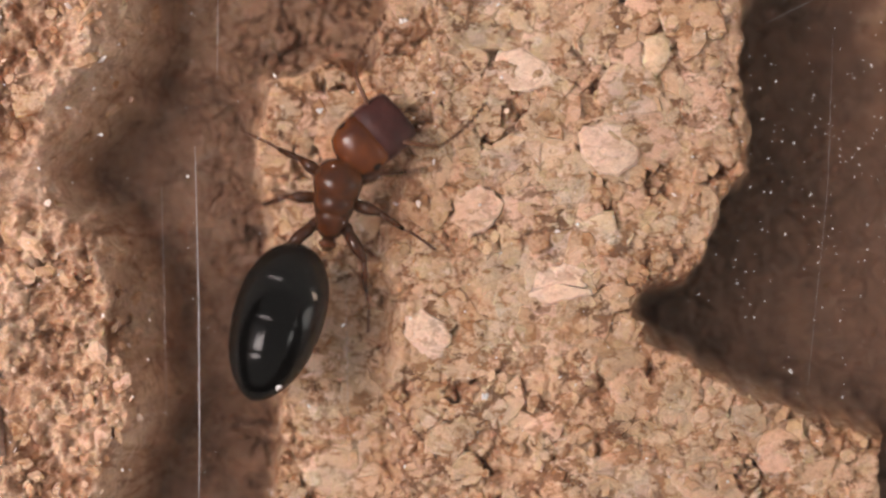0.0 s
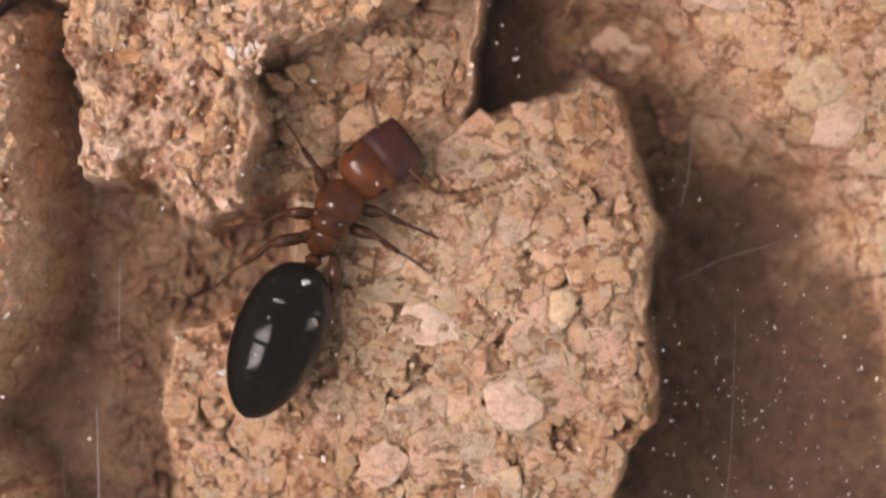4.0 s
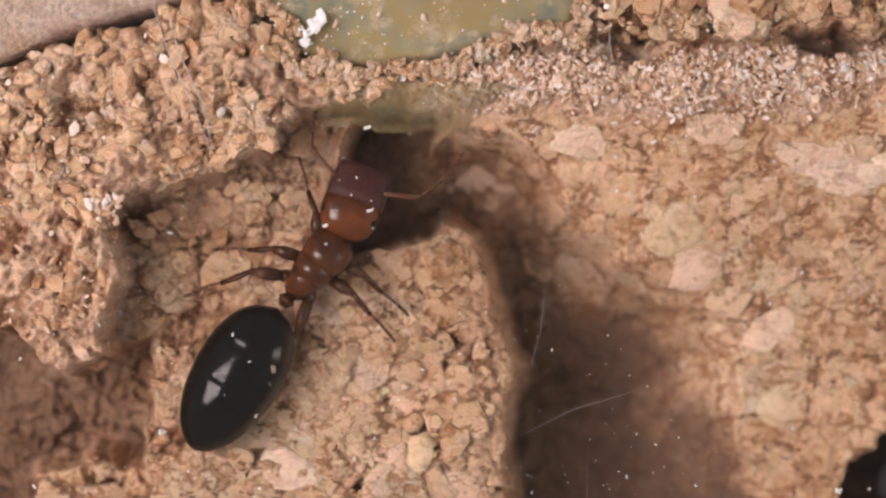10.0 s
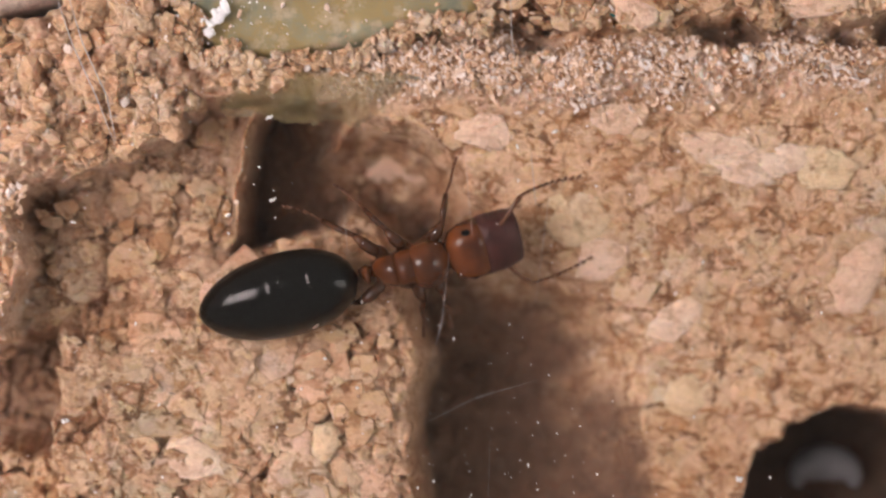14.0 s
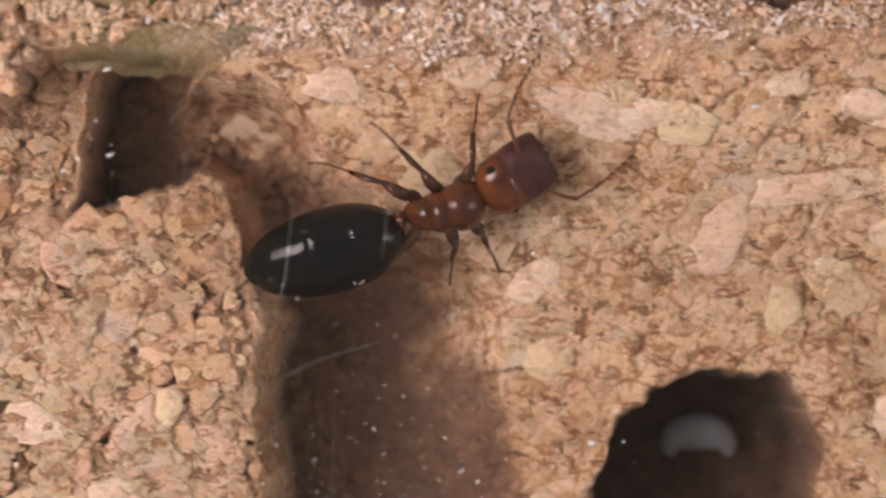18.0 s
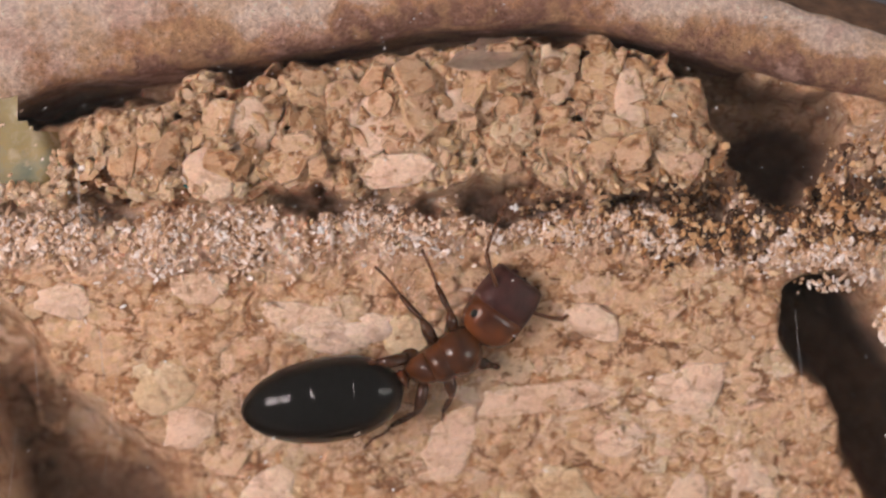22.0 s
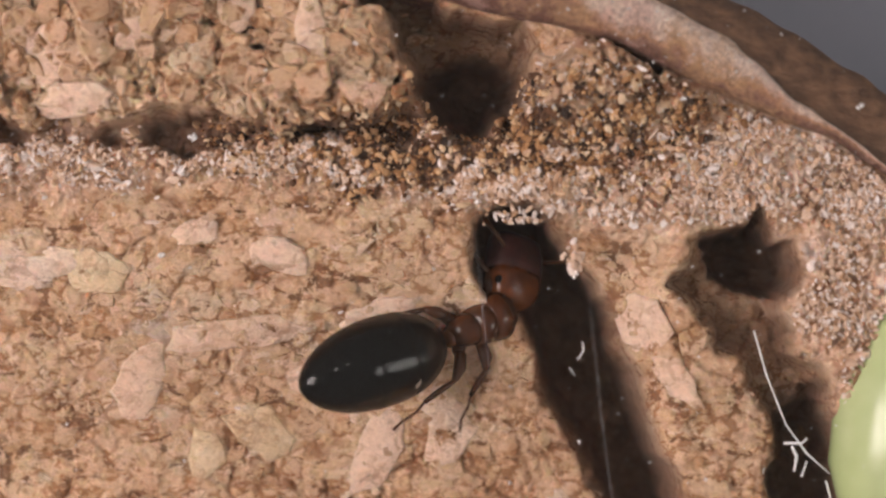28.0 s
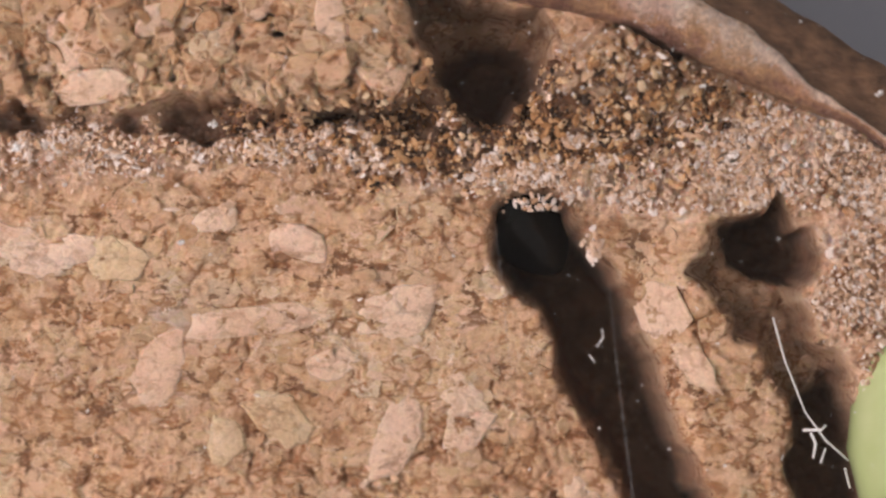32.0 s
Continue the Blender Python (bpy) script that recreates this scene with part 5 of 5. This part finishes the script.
def soil_crumbs():
    """Golden crumbs in the sooty soil round the cave, ragged crumbs along the edge of the glue."""
    rng, pyrng = np.random.RandomState(41), random.Random(41)
    shapes = [lump(0, 0, 0, 1.0, pyrng, 0.8) for _ in range(12)]
    px, py, h, shade_and_stain, crumb, gx, gy, free, drop = scatter(rng, 24000, 10.5, 24.0, 6.3, 10.2)
    ok = free & (rng.rand(len(px)) < 0.55 * sampled("soot", px, py) ** 0.7) & (h > -1.6)
    px, py, h = px[ok], py[ok], h[ok]
    size = 0.03 + 0.10 * rng.rand(len(px)) ** 3
    u, w, n = turns(rng, px * 0, px * 0, 0.9)
    v, f = spread(shapes, rng.randint(0, 12, len(px)), np.stack([px, py, h + rng.uniform(-0.02, 0.05, len(px))], 1), u, w, n, size, 0.6)
    tagged(link_mesh("soil_crumbs", v, f, SOIL, None, "golden brown crumbs in sooty soil round the cave", False), category="crumbs", kind="stuff")
    px, py = rng.uniform(-4.5, 3.2, 9000), rng.uniform(6.8, 9.0, 9000)
    edge = inside(px + 0.2 * fractal(px, py, 0.6, 85, 3), py + 0.2 * fractal(px, py, 0.6, 86, 3), GLUE)
    ok = (np.abs(edge) < 0.16) & (rng.rand(9000) < 0.6)
    px, py = px[ok], py[ok]
    size = 0.05 + 0.13 * rng.rand(len(px)) ** 2
    u, w, n = turns(rng, px * 0, px * 0, 0.9)
    v, f = spread(shapes, rng.randint(0, 12, len(px)), np.stack([px, py, -0.22 + rng.uniform(-0.1, 0.12, len(px))], 1), u, w, n, size, 0.8)
    tagged(link_mesh("ragged_edge", v, f, CURD, NEST, "", False), kind="stuff")


def pale_chips():
    """Large pale chips pressed flush into the floor and the slab: x, y, length, width, turn."""
    rng = random.Random(55)
    rows = ((15.15, 4.2, 1.5, 0.95, 20, 0), (15.1, 1.6, 1.9, 0.85, 62, 0), (20.35, 4.2, 1.2, 0.8, 120, 0), (21.0, 3.15, 1.3, 0.5, 130, 0), (9.45, 5.3, 1.0, 0.75, 0, 1),
            (8.85, 5.5, 0.8, 0.5, 10, 0), (4.5, 4.25, 1.25, 0.9, -15, 1), (5.0, 3.4, 1.0, 0.7, 30, 0), (10.4, 3.1, 1.4, 0.9, 55, 0), (0.9, 5.2, 1.2, 0.6, -10, 0),
            (12.7, 2.1, 1.3, 0.8, -35, 1), (5.3, 6.3, 1.0, 0.6, 5, 0), (7.3, 5.7, 1.6, 0.6, -5, 0), (6.6, 2.2, 1.1, 0.7, 40, 0), (13.2, 5.6, 1.2, 0.6, -20, 0),
            (11.6, 1.6, 1.0, 0.7, 75, 1), (13.9, 3.2, 1.1, 0.55, 15, 0), (16.5, 2.5, 1.4, 0.6, -50, 0), (6.9, 0.6, 1.0, 0.7, 20, 1), (5.6, -1.3, 1.1, 0.7, 60, 0),
            (14.0, -0.5, 1.2, 0.7, 35, 0), (15.8, -1.2, 1.1, 0.8, -20, 1), (18.9, 0.3, 1.2, 0.6, 110, 0), (2.6, 6.0, 1.1, 0.55, -8, 0), (-2.7, 2.7, 0.9, 0.7, 70, 0),
            (-1.4, 3.1, 1.0, 0.6, 55, 0), (-1.5, 1.6, 1.2, 0.8, 30, 0), (-3.3, -0.6, 1.1, 0.7, -30, 0), (-1.6, -2.2, 1.2, 0.7, -25, 0), (-4.3, -3.4, 1.0, 0.8, 45, 0),
            (-0.6, -0.3, 0.9, 0.5, 70, 1), (-2.6, -4.9, 1.2, 0.7, 10, 0), (-5.2, -5.9, 1.0, 0.7, -40, 0),
            (8.53, 9.44, 1.45, 0.95, 15, 0), (6.42, 9.44, 1.1, 1.0, 40, 0), (11.14, 10.95, 1.5, 0.7, 15, 0), (11.58, 9.39, 0.85, 0.7, -20, 1), (12.4, 10.5, 0.75, 0.9, 0, 0),
            (9.36, 8.6, 1.3, 0.65, 8, 0), (5.6, 8.55, 1.0, 0.75, -35, 0), (13.9, 9.9, 0.6, 1.2, 10, 0), (10.5, 9.9, 0.9, 0.6, 30, 0), (7.5, 10.2, 0.8, 0.6, -10, 1),
            (12.3, 4.05, 2.7, 0.6, 4, 0), (9.7, 5.25, 1.0, 0.7, 10, 1), (8.1, 5.3, 1.7, 0.6, -3, 0), (12.8, 2.1, 1.2, 0.7, -30, 1), (16.5, 1.9, 1.2, 0.8, 50, 0), (11.6, 6.1, 0.9, 0.5, 20, 0))
    for x, y, length, width, turn, cream in rows:
        if sampled("shade_and_stain", np.array([x]), np.array([y]))[0] > 0.3:
            continue
        v, f = chip_mesh(rng, 20, 1.0)
        a = math.radians(turn)
        h = ground_at(x, y)
        ax, ay = (ground_at(x + 0.3, y) - ground_at(x - 0.3, y)) / 0.6, (ground_at(x, y + 0.3) - ground_at(x, y - 0.3)) / 0.6
        out = []
        for p in v:
            qx, qy = p[0] * length * 1.05, p[1] * width * 1.05
            gx, gy = qx * math.cos(a) - qy * math.sin(a), qx * math.sin(a) + qy * math.cos(a)
            out.append((x + gx, y + gy, h + ax * gx + ay * gy + 0.2 * p[2] + (0.07 if y > 8.2 else -0.01)))
        link_mesh("cork_chip", out, f, CREAM_CHIP if cream else PINK_CHIP, NEST)


cork_dust()
soil_crumbs()
curds()
pale_chips()
cork_pieces()


# ---- motion of the ant ----
def motions():
    # seconds, thorax centre x, y, z in mm, heading, turn of the head, turn of the abdomen
    path = [
        (0.0, -7.06, -3.30, -0.35, 80, -39, -7), (1.0, -7.26, -0.67, -0.35, 88, -28, 3), (2.0, -6.70, -1.14, -0.35, 81, -8, 1),
        (2.5, -6.82, -0.80, -0.35, 94, -7, -7), (3.0, -6.30, -0.25, -0.35, 87, -5, -4), (4.0, -5.23, 1.42, -0.35, 65, -27, 3),
        (4.5, -4.25, 2.06, -0.40, 39, -21, 15), (6.5, -3.34, 2.91, -0.60, 60, 20, -18), (7.0, -4.12, 2.70, -0.65, 78, 14, -19),
        (8.0, -4.95, 2.41, -0.65, 97, 14, -16), (9.0, -4.56, 2.39, -0.65, 81, 5, -4), (10.0, -2.76, 3.44, -0.60, 49, 21, 10),
        (10.5, -2.29, 3.74, -0.60, 59, -12, 0), (11.0, -2.07, 3.88, -0.68, 51, -12, 17), (12.0, -1.14, 4.14, -0.68, 44, -28, 26),
        (13.0, -0.61, 3.64, -0.50, 15, -48, 17), (14.0, 1.04, 3.31, -0.70, 14, -1, 0), (14.5, 1.22, 3.80, -0.84, 16, 15, 8),
        (16.5, 1.97, 3.83, -0.90, 18, -5, 8), (17.0, 2.98, 3.26, -0.90, 9, 16, 16), (18.0, 4.73, 3.60, -0.98, 16, 16, 1),
        (19.0, 5.63, 4.23, -0.95, 34, 26, -4), (20.0, 7.20, 4.35, -0.92, 23, 22, -4), (20.5, 8.34, 4.36, -0.92, 22, 20, -6),
        (21.0, 9.17, 4.64, -0.92, 24, 14, -8), (22.0, 10.13, 4.87, -0.90, 29, 23, -18), (23.0, 11.29, 4.55, -0.90, 20, 12, -15),
        (24.0, 13.15, 4.03, -0.92, 0, 20, 3), (25.0, 14.59, 3.47, -0.95, 2, -2, -13), (25.5, 14.91, 3.30, -0.95, 0, 17, -8),
        (27.5, 16.70, 3.74, -1.20, 15, 63, -10), (28.0, 17.10, 4.23, -1.85, 25, 52, -5), (29.0, 17.92, 5.11, -2.8, 54, 41, -14),
        (30.0, 17.90, 7.02, -2.60, 96, 9, -4), (31.0, 16.35, 7.80, -3.60, 119, 40, 9), (32.0, 16.10, 8.45, -3.90, 114, 39, 13)]
    walk(ANT, [(t, pose(x * MM, y * MM, z * MM, float(np.interp(t, (11.5, 13, 14, 26, 28, 29), (0, 28, 30, 30, 12, 0))), float(np.interp(t, (9, 10, 11, 12, 13, 14, 26.5, 27.5, 28, 29, 30, 31, 32), (0, 2, 30, 26, 8, 0, 0, 12, 36, 48, 45, 20, 8))), a)) for t, x, y, z, a, b, c in path])
    walk(HEAD, [(t, pose(0.82 * MM, 0, 0.02 * MM, float(np.interp(t, (12, 13, 14), (0, 25, 0))), float(np.interp(t, (12, 13, 14), (8, 30, 8))), b)) for t, x, y, z, a, b, c in path])
    walk(GASTER, [(t, pose(float(np.interp(t, (9, 10, 14.5, 16.5, 17, 18, 19), (-0.90, -1.06, -1.0, -0.75, -0.60, -0.80, -0.90))) * MM, float(np.interp(t, (0, 1, 16, 18, 20, 25, 27.5), (0.5, 0.08, 0.0, -0.26, -0.26, -0.10, 0.0))) * MM, float(np.interp(t, (28, 29, 30), (0, 0.3, 0))) * MM, 0, float(np.interp(t, (0, 1, 4, 6.5, 9, 10, 11, 12, 13, 14, 17, 18, 19, 20, 26.5, 27.5, 28, 29, 30, 31, 32), (14, 8, 4, 0, 0, -2, -26, -22, -6, 0, 2, -4, -10, -10, -8, -6, -8, -32, -33, -12, -8))), c)) for t, x, y, z, a, b, c in path])
    times = np.array([p[0] for p in path])
    turn = np.array([p[5] for p in path], float)
    way = np.concatenate([[0], np.cumsum([math.hypot(q[1] - p[1], q[2] - p[2]) for p, q in zip(path, path[1:])])])
    beats = [k * 0.125 for k in range(257)]
    for n, (leg, x, s, spread) in enumerate(LEGS):
        phase = 0.0 if (n in (0, 3, 4)) else math.pi
        rows = []
        for t in beats:
            g = float(np.interp(t, times, way)) * 2.6 + 0.25 * t
            swing, lift = 17 * math.sin(g + phase), 7 * max(0.0, math.cos(g + phase))
            rows.append((t, pose(x * MM, s * 0.27 * MM, -0.20 * MM, 0, -lift, s * (spread + swing))))
        walk(leg, rows)
    for antenna, s in ANTENNAE:
        rows = []
        for t in beats[::2]:
            b = math.radians(float(np.interp(t, times, turn)))
            hx, hy = 1.12, s * 0.42
            wave = 14 * math.sin(2.1 * t + s) + 6 * math.sin(5.3 * t)
            rows.append((t, pose((0.82 + hx * math.cos(b) - hy * math.sin(b)) * MM, (hx * math.sin(b) + hy * math.cos(b)) * MM, 0.12 * MM, 0, 8, math.degrees(b) + s * (52 + wave))))
        walk(antenna, rows)


motions()
